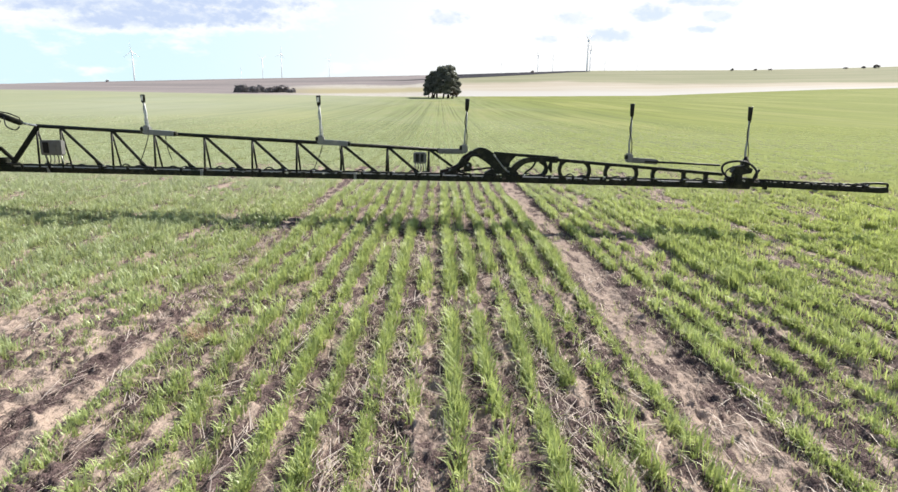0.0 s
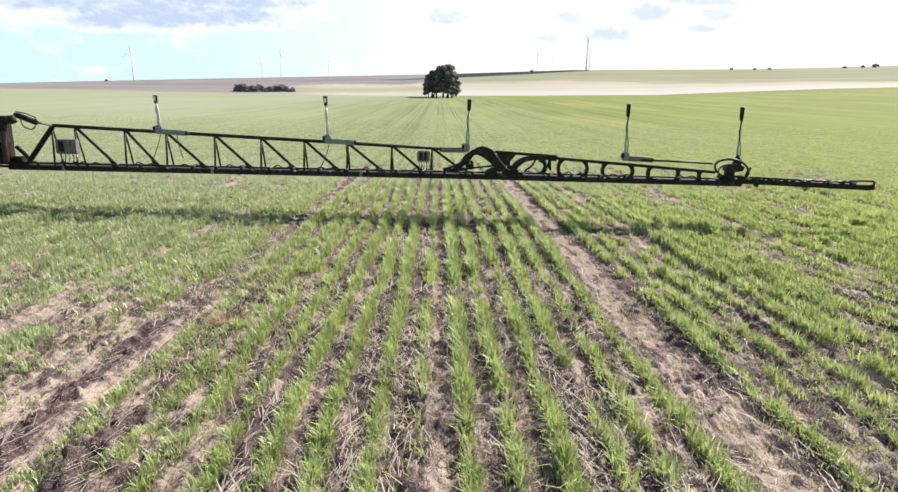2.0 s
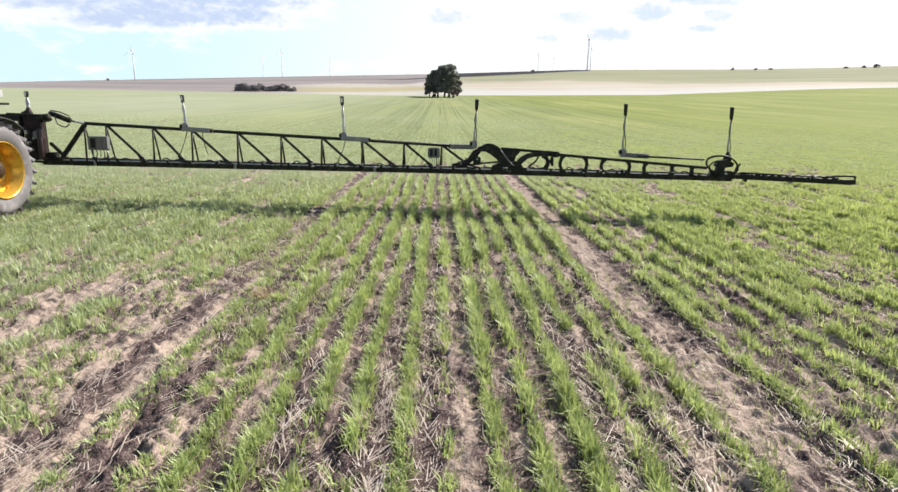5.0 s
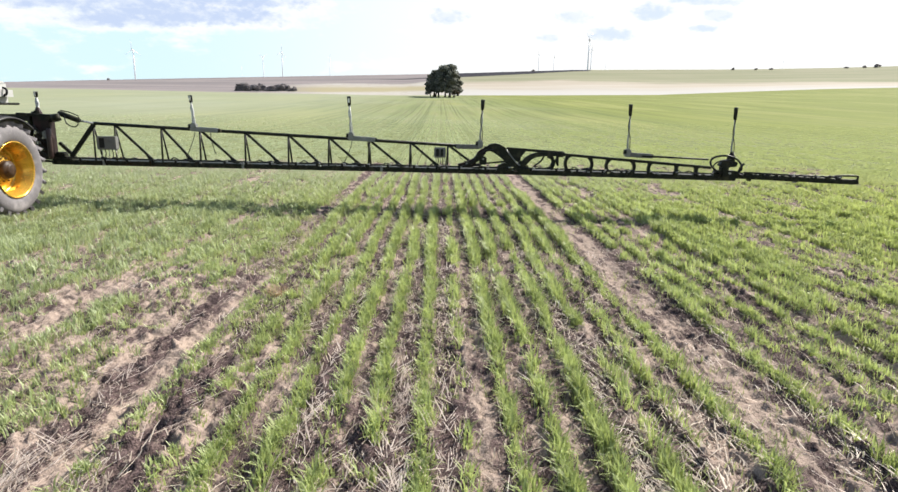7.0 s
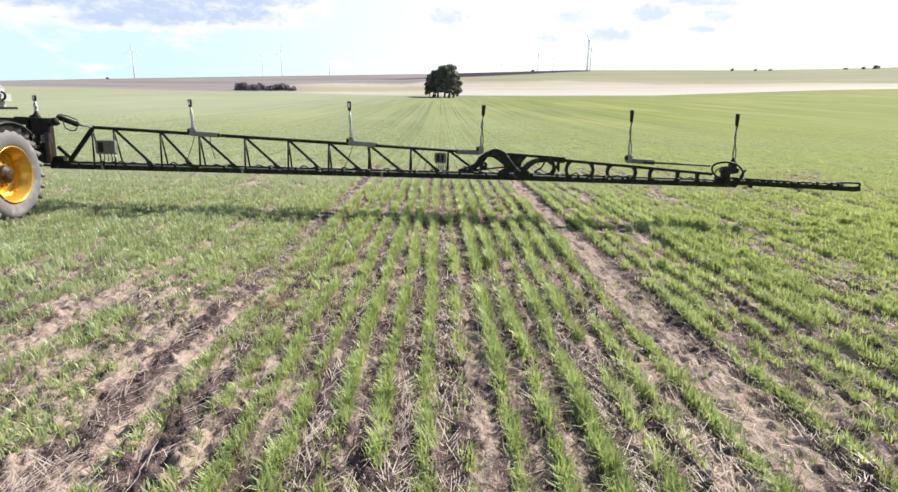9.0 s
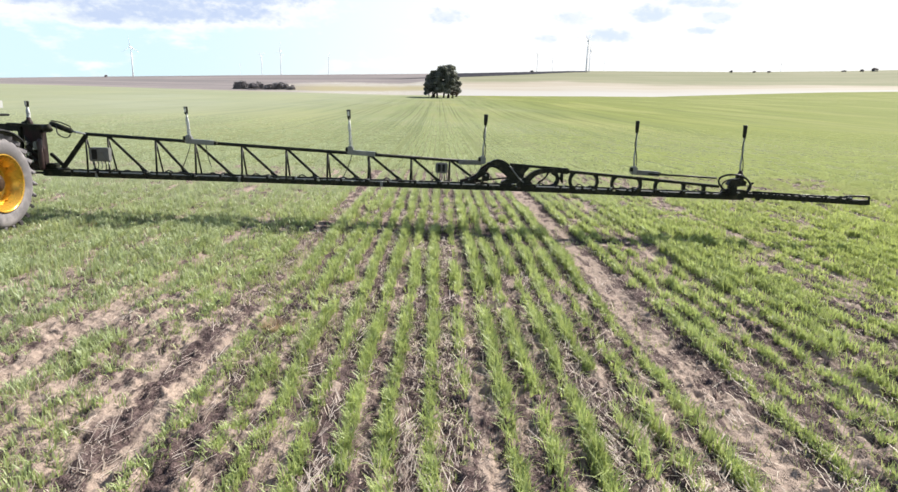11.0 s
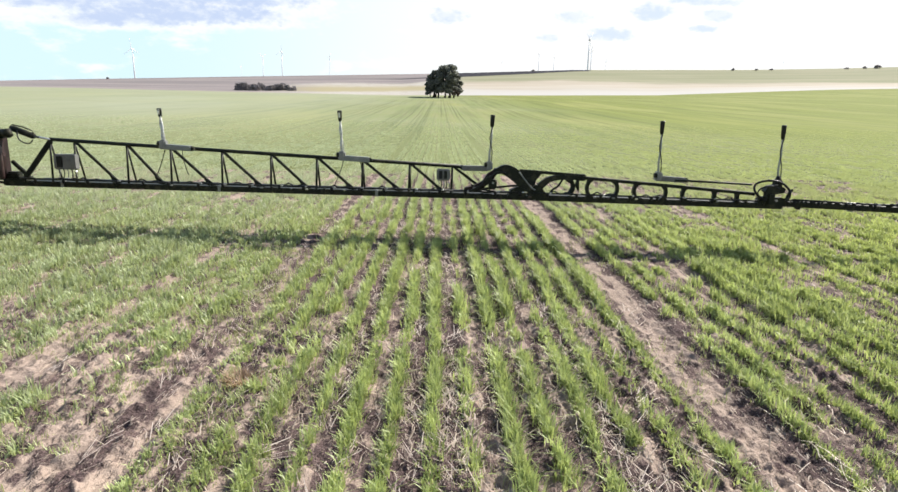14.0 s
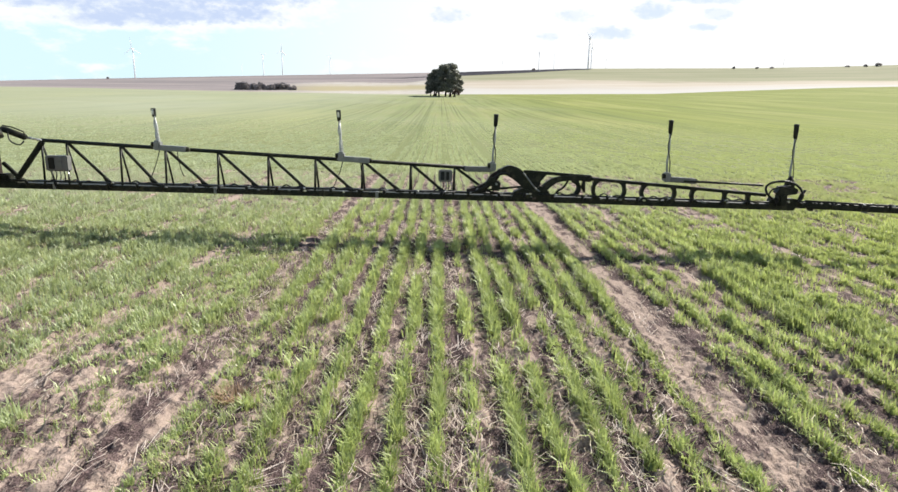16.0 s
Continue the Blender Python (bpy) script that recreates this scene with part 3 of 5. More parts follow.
# ---- crop and straw ----
def blades(base, height, width, lean, turn, tall=True):
    """Bent grass blades: five corners and three triangles each, or three corners and one."""
    n = len(base)
    side = np.stack([np.cos(turn + math.pi / 2), np.sin(turn + math.pi / 2), np.zeros(n)], -1) * (width / 2)[:, None]
    out = np.stack([np.cos(turn), np.sin(turn), np.zeros(n)], -1)
    upward = np.array([0, 0, 1.0])
    tip = base + out * (height * lean)[:, None] + upward * (height * np.sqrt(np.maximum(1 - 0.6 * lean ** 2, 0.1)))[:, None]
    if not tall:
        verts = np.stack([base - side, base + side, tip], 1).reshape(-1, 3)
        return verts, np.arange(3 * n).reshape(n, 3)
    mid = base + out * (height * lean * 0.3)[:, None] + upward * (height * 0.58)[:, None]
    verts = np.stack([base - side * 0.8, base + side * 0.8, mid + side, mid - side, tip], 1).reshape(-1, 3)
    o = np.arange(n)[:, None] * 5
    tris = np.concatenate([o + [0, 1, 2], o + [0, 2, 3], o + [3, 2, 4]], 0)
    return verts, tris


def cover(x, y):
    """How well the crop stands at a place: broken by bare swaths on the left, full on the right, gone on the wheel marks."""
    gap = lattice(x * 2.4, y * 0.9, 6)
    fine_gap = lattice(x * 6.0, y * 3.4, 16)
    c = 1.0 - 1.5 * np.clip(gap - 0.66, 0, 1) - 0.9 * np.clip(fine_gap - 0.60, 0, 1)
    left = np.clip((-1.5 - x) / 0.8, 0, 1)
    swath = lattice(x * 1.25 + 9, y * 0.26, 14)
    blot = lattice(x * 0.75 + 40, y * 0.42, 5)
    c = c + left * (0.12 - 2.2 * np.clip(swath - 0.70, 0, 1) - 1.0 * np.clip(blot - 0.70, 0, 1)) + 0.55 * np.clip((y - 9.0) / 6.0, 0, 1)
    c = c + 0.25 * np.clip((x - 2.9) / 1.5, 0, 1)
    c = c - np.clip((x - 3.0) / 1.0, 0, 1) * 2.2 * np.clip(lattice(x * 2.2, y * 0.30, 18) - 0.70, 0, 1)
    # farther on whole stretches of rows stand thin
    c = c - np.clip((y - 18.0) / 10.0, 0, 1) * 1.6 * np.clip(lattice(x * 0.9, y * 0.10, 25) - 0.60, 0, 1)
    sway = 0.10 * (lattice(y * 0.7, x * 0, 19) - 0.5)
    for centre, half, depth in ((2.42, 0.155, 1.0), (-2.30, 0.10, 0.45), (-3.85, 0.15, 0.65), (3.86, 0.09, 0.45), (-5.6, 0.14, 0.5), (6.3, 0.11, 0.4)):
        c = c - depth * np.clip(1.5 - np.abs(x + sway - centre) / half, 0, 1) * (1.0 if centre > 2 else np.interp(y, [6.0, 11.0], [1.0, 0.25]))
    return np.clip(c, 0.0, 1)


def crop(y_from, y_to, step, per_tuft, tall, size, fade=0, wide=None, outside=False):
    xs, ys = [], []
    for k, (x, strength) in enumerate(ROWS):
        if abs(x) > (wide or 0.80 * y_to + 2):
            continue
        start = y_from if wide else max(y_from, (abs(x) - 2) / 0.80)
        if start >= y_to:
            continue
        n = int((y_to - start) / step * min(strength, 1.1))
        y = start + (y_to - start) * rng.random(n)
        # each row thins and thickens on its own
        own = lattice(y * 1.3, np.full(n, k * 3.7), 9) * 0.6 + lattice(y * 4.5, np.full(n, k * 5.3), 10) * 0.4
        keep = rng.random(n) < np.clip(0.22 + 3.6 * (own - 0.64 + 0.32 * strength + (0.06 if x < -1.2 else 0.0)), 0.03, 1)
        y = y[keep]
        xs.append(np.full(len(y), x) + 0.07 * (lattice(y * 0.8, np.full(len(y), k * 3.7), 9) - 0.5))
        ys.append(y)
    x, y = np.concatenate(xs), np.concatenate(ys)
    if outside:
        far_side = np.abs(x) > 0.80 * y + 2
        x, y = x[far_side], y[far_side]
    messy = 0.024 + 0.055 * np.clip(-1.2 - x, 0, 1) + 0.013 * np.clip(x - 3.0, 0, 1)
    x = x + rng.normal(0, 1, len(x)) * messy
    stand = cover(x, y)
    if fade:  # 1: thins out towards y_to; -1: sets in from y_from
        ease = np.clip((y - y_from) / (y_to - y_from), 0, 1)
        stand = stand * (1 - ease if fade > 0 else ease)
    keep = rng.random(len(x)) < stand
    x, y = x[keep], y[keep]
    vigour = (0.62 + 0.7 * lattice(x * 1.5, y * 0.9, 12)) * (0.6 + 0.4 * cover(x, y)) * np.where(x < -1.5, 0.88, np.where(x > 2.6, 0.86, 1.0))
    x, y, vigour = (np.repeat(v, per_tuft) for v in (x, y, vigour))
    n = len(x)
    x, y = x + rng.normal(0, 0.016 * size, n), y + rng.normal(0, 0.028 * size, n)
    z = np.where((y < Y1 - 1) & (np.abs(x) < X1 - 1), soil_height(x, y), land(x, y)) - 0.01
    h = vigour * (0.07 + 0.13 * rng.random(n)) * np.interp(y, [18.0, 34.0], [1.0, 0.62])
    w = (0.005 + 0.005 * rng.random(n)) * size
    lean = np.where(rng.random(n) < 0.3, 0.5 + 0.5 * rng.random(n), 0.08 + 0.6 * rng.random(n))
    return blades(np.stack([x, y, z], -1), h, w, lean, rng.random(n) * 2 * math.pi, tall)


def strays(n):
    """Low seedlings and grass between the rows, in loose drifts, most on the thin side of the field."""
    y = -7.5 + 23.5 * rng.random(n)
    x = (rng.random(n) * 2 - 1) * np.maximum(0.80 * y + 1.0, 8.0)
    drift = lattice(x * 1.7, y * 0.7, 41) * 0.6 + lattice(x * 5.0, y * 2.6, 42) * 0.4
    share = np.interp(x, [-6.0, -1.6, -0.4, 2.0, 3.0, 6.0], [1.0, 1.0, 0.55, 0.45, 0.6, 0.5]) * np.where(np.abs(x - 2.43) < 0.18, 0.5, 1.0)
    keep = rng.random(n) < np.clip((drift - 0.42) * 3.5, 0, 1) * share
    x, y = np.repeat(x[keep], 5), np.repeat(y[keep], 5)
    m = len(x)
    x, y = x + rng.normal(0, 0.022, m), y + rng.normal(0, 0.022, m)
    base = np.stack([x, y, soil_height(x, y) + clods(x, y) * 0.6 - 0.005], -1)
    return blades(base, 0.035 + 0.075 * rng.random(m), 0.004 + 0.005 * rng.random(m), 0.2 + 0.75 * rng.random(m), rng.random(m) * 2 * math.pi)


def stuff(name, pieces, mat, label, category):
    verts, tris, start = [], [], 0
    for v, t in pieces:
        verts.append(v)
        tris.append(t + start)
        start += len(v)
    me = mesh_from(name, np.concatenate(verts), np.concatenate(tris), [mat])
    return tagged(new(name, me), label, category, kind="stuff")


stuff("crop_rows", [
    crop(-8.0, 2.6, 0.024, 8, False, 1.5, wide=9.0),
    crop(2.6, 7.0, 0.0140, 11, True, 1.2),
    crop(7.0, 10.0, 0.015, 9, True, 1.6),
    crop(10.0, 13.0, 0.0125, 9, True, 1.6),
    crop(13.0, 20.0, 0.015, 7, True, 1.8, 1),
], WHEAT, "young bright green cereal crop growing in straight thin rows", "crop")
stuff("crop_rows", [
    crop(13.0, 20.0, 0.015, 7, False, 1.9, -1),
    crop(20.0, 24.0, 0.018, 7, False, 1.9),
    crop(24.0, 40.0, 0.045, 7, False, 2.8),
    crop(40.0, 80.0, 0.12, 6, False, 4.0, 1),
    crop(2.6, 24.0, 0.045, 6, False, 2.4, wide=14.5, outside=True),
], WHEAT_DULL, "thick green cereal crop covering the field beyond the boom", "crop")


stuff("stray_seedlings", [strays(75000)], WHEAT_STRAY, "sparse low dull green seedlings between the crop rows", "seedlings")


def straw(n, y_from, y_to, upright):
    y = y_from + (y_to - y_from) * rng.random(n) ** 1.5
    x = (rng.random(n) * 2 - 1) * (0.80 * y + 1.5)
    clump = lattice(x * 2.6, y * 0.8, 21)
    lines = np.zeros(n)
    for c, w in STUBBLE_SHADE_LINES:
        lines = np.maximum(lines, np.clip(1.6 - np.abs(x - c) / w, 0, 1))
    keep = rng.random(n) < np.clip((clump - 0.48) * 1.15 + 0.38 * lines * (0.2 + lattice(x * 3.0, y * 0.9, 24)), 0.05, 1) * np.where(x > 2.9, 0.4, np.where(x < -1.4, 0.55, 1.0)) * np.where(np.abs(x - 2.45) < 0.30, 0.3, 1.0)
    x, y = x[keep], y[keep]
    n = len(x)
    z = soil_height(x, y) + clods(x, y) + 0.006
    turn = rng.normal(math.pi / 2, 0.42, n) + np.where(rng.random(n) < 0.3, rng.normal(0, 1.2, n), 0)
    length = 0.03 + 0.23 * rng.random(n) ** 2.2
    base = np.stack([x, y, z], -1)
    tilt = rng.random(n) * (1.1 if upright else 0.16)
    length = length * (0.55 if upright else 1.0)
    way = np.stack([np.cos(turn) * np.cos(tilt), np.sin(turn) * np.cos(tilt), np.sin(tilt)], -1)
    side = np.stack([-np.sin(turn), np.cos(turn), np.zeros(n)], -1) * (0.0016 + 0.0030 * rng.random(n) ** 2 + 0.0002 * y)[:, None]
    middle = base + way * (length * 0.55)[:, None] + np.stack([rng.normal(0, 0.012, n), rng.normal(0, 0.012, n), 0.004 + 0.012 * rng.random(n)], -1)
    end = base + way * length[:, None]
    verts = np.stack([base - side, base + side, middle + side, middle - side, end + side * 0.6, end - side * 0.6], 1).reshape(-1, 3)
    o = np.arange(n)[:, None] * 6
    return verts, np.concatenate([o + [0, 1, 2], o + [0, 2, 3], o + [3, 2, 4], o + [3, 4, 5]], 0)


def straw_bundles(n, per):
    """Swathes of long pale straw lying together, most on the lines of old stubble."""
    y = 2.8 + 13.0 * rng.random(n) ** 1.6
    x = (rng.random(n) * 2 - 1) * (0.78 * y + 0.5)
    centres = np.array([-0.24, -2.38, 1.26, 0.07, -0.86])
    pick = rng.integers(0, len(centres), n)
    x = np.where(rng.random(n) < 0.62, centres[pick] + rng.normal(0, 0.05, n), x)
    x = np.where(x > 2.9, x - 5.0, x)
    heading = rng.normal(math.pi / 2, 0.30, n) + np.where(rng.random(n) < 0.2, rng.normal(0, 0.9, n), 0)
    x, y, heading = (np.repeat(v, per) for v in (x, y, heading))
    m = n * per
    x, y = x + rng.normal(0, 0.03, m), y + rng.normal(0, 0.14, m)
    turn = heading + rng.normal(0, 0.26, m)
    length = 0.08 + 0.22 * rng.random(m) ** 1.5
    base = np.stack([x, y, soil_height(x, y) + clods(x, y) + 0.012 + 0.02 * rng.random(m)], -1)
    tilt = rng.normal(0.02, 0.06, m)
    way = np.stack([np.cos(turn) * np.cos(tilt), np.sin(turn) * np.cos(tilt), np.sin(tilt)], -1)
    side = np.stack([-np.sin(turn), np.cos(turn), np.zeros(m)], -1) * (0.0013 + 0.0018 * rng.random(m) ** 2 + 0.0002 * y)[:, None]
    end = base + way * length[:, None]
    verts = np.stack([base - side, base + side, end + side * 0.7, end - side * 0.7], 1).reshape(-1, 3)
    o = np.arange(m)[:, None] * 4
    return verts, np.concatenate([o + [0, 1, 2], o + [0, 2, 3]], 0)


stuff("straw_litter", [straw_bundles(330, 10)], STRAW_PALE, "long bleached straw lying in swathes between rows", "straw")
stuff("straw_litter", [straw(95000, 2.6, 17.0, False), straw(30000, 2.6, 17.0, True)], STRAW, "pale dry straw and old stubble strewn between rows", "straw")


# ---- spray boom ----
def bp(x, z, dy=0.0):
    """A point of the boom: x across the field, z up, dy behind its front face."""
    k = (13.0 + dy) / 13.0
    return Vector((x * k, (13.0 - 0.0145 * x) + dy, EYE + (z - EYE) * k))


def top_z(x):
    return 1.712 - 0.0426 * (x + 7.24)


def low_z(x):
    """Underside of the boom's long beam."""
    return float(np.interp(x, [-8.15, 1.4, 5.9, 8.9], [0.850, 0.808, 0.765, 0.712]))


boom_frame["on"] = True
boom = thing("spray_boom", (-8.2, 13.1, 0.8), "long black steel lattice spray boom of a field sprayer, unfolded", "sprayer boom")

NODES = [-7.27, -6.82, -5.85, -5.04, -4.09, -3.18, -2.33, -1.48, -0.607, 0.182]
part("top_chord", tube([bp(-7.27, top_z(-7.27), 0.12), bp(-3.2, top_z(-3.2), 0.12), bp(0.75, top_z(0.75), 0.12)], 0.034), STEEL_DARK, boom)
# depth along y widened to thicken the shadow on the crop
part("lower_beam", bar(bp(-8.15, low_z(-8.15) + 0.05, 0.09), bp(1.5, low_z(1.5) + 0.05, 0.09), 0.10, 0.28, 0.015), STEEL_DARK, boom)
# set back out of sight and deepened to fill out the boom's shadow
part("rear_beam", bar(Vector((-7.9, 13.67, low_z(-7.75) + 0.035)), Vector((1.5, 13.50, low_z(1.5) + 0.035)), 0.075, 0.24, 0.01), STEEL_DARK, boom)
part("spray_line", tube([bp(-7.9, low_z(-7.9) + 0.135, -0.10), bp(-3, low_z(-3) + 0.13, -0.10), bp(1.4, low_z(1.4) + 0.13, -0.10)], 0.016), HOSE, boom, "thin black spray pipe")
for i, x in enumerate(NODES):
    zt, zl = top_z(x), low_z(x) + 0.09
    part("upright", tube([bp(x, zt, 0.12), bp(x - 0.02, zl, 0.0)], 0.021, 6), STEEL_DARK, boom)
    part("upright", tube([bp(x, zt, 0.12), Vector((x, bp(x, 0).y + 0.26, zl - 0.01))], 0.019, 6), STEEL_DARK, boom)
    part("cross_tie", tube([bp(x - 0.02, zl - 0.01, 0.02), Vector((x, bp(x, 0).y + 0.26, zl - 0.02))], 0.016, 6), STEEL_DARK, boom)
    if i == 0:
        continue
    end = (NODES[i + 1] if i + 1 < len(NODES) else x + 0.85)
    xe = x + 0.80 * (end - x)
    part("diagonal", bar(bp(x + 0.03, zt - 0.02, 0.10), bp(xe, low_z(xe) + 0.10, 0.02), 0.050, 0.035, 0.006), STEEL_DARK, boom)
    part("gusset", plate([(bp(xe, 0).x - 0.17, low_z(xe) + 0.23), (bp(xe, 0).x - 0.13, low_z(xe) + 0.24), (bp(xe, 0).x + 0.06, low_z(xe) + 0.10), (bp(xe, 0).x - 0.10, low_z(xe) + 0.10)], bp(xe, 0).y - 0.012, bp(xe, 0).y + 0.012), STEEL_DARK, boom)

# root: thick strut, hydraulic ram and hinge
part("root_strut", bar(bp(-7.80, 1.0, 0.05), bp(-7.25, 1.69, 0.10), 0.085, 0.07, 0.012), STEEL_DARK, boom)
part("hinge_block", block(bp(-7.93, 0.955, 0.08), (0.42, 0.30, 0.11), 0.025), STEEL_DARK, boom)
part("hinge_block", block(bp(-8.0, 1.04, 0.05), (0.20, 0.22, 0.13), 0.03), STEEL_DARK, boom)
part("link_arm", bar(bp(-8.02, 1.30, 0.05), bp(-7.74, 1.02, 0.05), 0.07, 0.05, 0.01), STEEL_DARK, boom)
ram = part("hydraulic_ram", tube([bp(-7.96, 1.905, 0.05), bp(-7.90, 1.89, 0.05), bp(-7.56, 1.765, 0.07), bp(-7.54, 1.757, 0.07)], [0.05, 0.056, 0.056, 0.045], 10), STEEL_DARK, boom)
part("ram_rod", tube([bp(-7.54, 1.758, 0.07), bp(-7.25, 1.71, 0.10)], 0.021), CHROME, ram, "bright ram rod")
part("ram_guard", tube([bp(-7.93, 1.965, 0.0), bp(-7.75, 1.935, 0.0), bp(-7.56, 1.86, 0.0), bp(-7.55, 1.80, 0.0)], 0.012, 6), STEEL_DARK, ram)
part("ram_hose", tube(arc([bp(-7.85, 1.87, -0.05), bp(-7.82, 1.70, -0.10), bp(-7.66, 1.63, -0.10), bp(-7.57, 1.70, -0.05)]), 0.012, 6), HOSE, ram)

# valve boxes on the lattice
for bx0, bx1, bz0, bz1 in ((-7.20, -6.80, 1.17, 1.45), (-0.11, 0.14, 1.13, 1.34)):
    mid = bp((bx0 + bx1) / 2, (bz0 + bz1) / 2, 0.05)
    box = part("valve_box", block(mid, (bx1 - bx0, 0.16, bz1 - bz0), 0.018), BOXGREY, boom, "grey valve box with black covers")
    w = bx1 - bx0
    part("cover", block(mid + Vector((-w * 0.20, -0.088, 0.005)), (w * 0.26, 0.02, (bz1 - bz0) * 0.72), 0.006), BLACK, box)
    part("cover", block(mid + Vector((w * 0.17, -0.086, 0.005)), (w * 0.22, 0.016, (bz1 - bz0) * 0.72), 0.006), BLACK if bx0 > -1 else BOXGREY, box)
    for k in range(5):
        hx = bx0 + w * (0.12 + 0.19 * k)
        part("box_hose", tube(arc([bp(hx, bz0 + 0.01, 0.03), bp(hx + 0.02, bz0 - 0.07, 0.0), bp(hx - 0.02 + 0.01 * k, bz0 - 0.17, 0.02)], 4), 0.010, 6), HOSE if k % 2 else CHROME, box)

# fold joint: swept arms between the inner and the outer section
joint_top = arc([(0.97, 0, 1.36), (1.08, 0, 1.43), (1.21, 0, 1.445), (1.38, 0, 1.37), (1.53, 0, 1.20), (1.66, 0, 1.05), (1.76, 0, 1.0)], 8)
joint_low = arc([(1.44, 0, 0.90), (1.44, 0, 1.0), (1.36, 0, 1.10), (1.22, 0, 1.21), (1.10, 0, 1.275), (1.02, 0, 1.28), (0.96, 0, 1.27)], 8)
part("swan_arm", plate([(p.x, p.z) for p in joint_top + joint_low], 12.90, 13.02), STEEL_DARK, boom)
# pale tube added as the highlight along the arm's edge
part("swan_edge_glint", tube([Vector((p.x - 0.015, 12.885, p.z - 0.01)) for p in joint_top[26:46]], 0.015, 6), BRACKET, boom)
link_top = arc([(0.40, 0, 1.01), (0.55, 0, 1.05), (0.73, 0, 1.14), (0.83, 0, 1.28), (0.98, 0, 1.37)], 5)
link_low = arc([(1.00, 0, 1.28), (0.935, 0, 1.18), (0.81, 0, 1.06), (0.62, 0, 0.96), (0.40, 0, 0.93)], 5)
part("link_arm", plate([(p.x, p.z) for p in link_top + link_low], 12.89, 13.0), STEEL_RED, boom)
part("link_pin", tube([(0.99, 12.85, 1.33), (0.99, 13.05, 1.33)], 0.055, 12), STEEL_DARK, boom)
part("link_pin", tube([(0.60, 12.86, 1.01), (0.60, 13.03, 1.01)], 0.04, 12), BRACKET, boom)
part("loose_hose", tube(arc([(0.90, 12.87, 1.20), (0.935, 12.86, 1.08), (0.85, 12.86, 0.985), (0.77, 12.86, 1.03), (0.74, 12.87, 1.14)], 6), 0.013, 6), HOSE, boom)
part("loose_hose", tube(arc([(0.52, 12.87, 1.08), (0.66, 12.85, 1.03), (0.80, 12.86, 0.98), (0.98, 12.87, 0.96)], 6), 0.012, 6), HOSE, boom)
for k in range(5):  # hoses crossing the fold joint
    dx, dz = 0.035 * k, 0.022 * k
    part("joint_hose", tube(arc([(0.48 + dx, 12.86, 0.95), (0.62 + dx, 12.83, 1.02 + dz), (0.78 + dx * 0.6, 12.82, 1.12 + dz), (0.90 + dx * 0.5, 12.83, 1.26 + dz * 0.6), (1.02 + dx, 12.86, 1.31)], 6), 0.016, 6), HOSE, boom)
part("hose_clamp", block((0.82, 12.81, 1.17), (0.10, 0.06, 0.16), 0.015, Matrix.Rotation(0.7, 4, "Y")), STEEL_DARK, boom)
part("valve_block", block((0.92, 12.86, 1.09), (0.15, 0.12, 0.17), 0.02), STEEL_DARK, boom)
part("valve_stem", tube([(0.92, 12.80, 1.13), (0.92, 12.76, 1.13)], 0.022, 8), BRACKET, boom)
part("joint_web", plate([(1.44, 1.345), (1.84, 1.30), (1.735, 1.17), (1.71, 1.04), (1.60, 1.10), (1.50, 1.22)], 12.97, 13.03), STEEL_DARK, boom)
part("reflector", block((1.62, 12.865, 0.875), (0.07, 0.02, 0.035), 0.006), OXIDE, boom)
part("reflector", block((3.05, 12.78, 0.885), (0.05, 0.02, 0.03), 0.006), OXIDE, boom)
part("joint_plate", plate([(1.20, 0.86), (1.95, 0.86), (1.88, 1.0), (1.72, 1.10), (1.60, 0.99), (1.38, 1.05), (1.26, 0.99)], 12.88, 13.04), STEEL_DARK, boom)
bow_top = arc([(1.70, 0, 0.98), (1.80, 0, 1.14), (1.98, 0, 1.25), (2.25, 0, 1.29), (2.52, 0, 1.285)], 6)
bow_low = arc([(2.52, 0, 1.20), (2.25, 0, 1.20), (2.02, 0, 1.16), (1.88, 0, 1.05), (1.80, 0, 0.94)], 6)
part("bow_arm", plate([(p.x, p.z) for p in bow_top + bow_low], 12.90, 13.0), STEEL_DARK, boom)
part("upper_arm", bar(Vector((1.42, 12.98, 1.345)), Vector((2.60, 12.96, 1.275)), 0.055, 0.06, 0.01), STEEL_DARK, boom)
part("stay", bar(Vector((0.78, 12.97, 1.00)), Vector((1.42, 12.96, 1.075)), 0.035, 0.03, 0.006), STEEL_DARK, boom)
part("stay", tube(arc([(2.22, 12.95, 1.20), (2.15, 12.95, 1.08), (2.04, 12.95, 1.0), (2.0, 12.95, 0.93)], 5), 0.020, 6), STEEL_DARK, boom)
part("lock_block", block((2.56, 12.95, 1.245), (0.17, 0.14, 0.12), 0.02), STEEL_DARK, boom)
part("lock_pin", tube([(2.50, 12.92, 1.20), (2.49, 12.92, 1.10), (2.52, 12.92, 1.0)], [0.03, 0.045, 0.018], 8), STEEL_DARK, boom)
part("curved_leg", tube(arc([(2.30, 12.95, 1.22), (2.39, 12.95, 1.16), (2.42, 12.95, 1.05), (2.36, 12.95, 0.92)], 6), [0.05] * 6 + [0.042] * 6 + [0.05] * 7, 8), STEEL_DARK, boom)

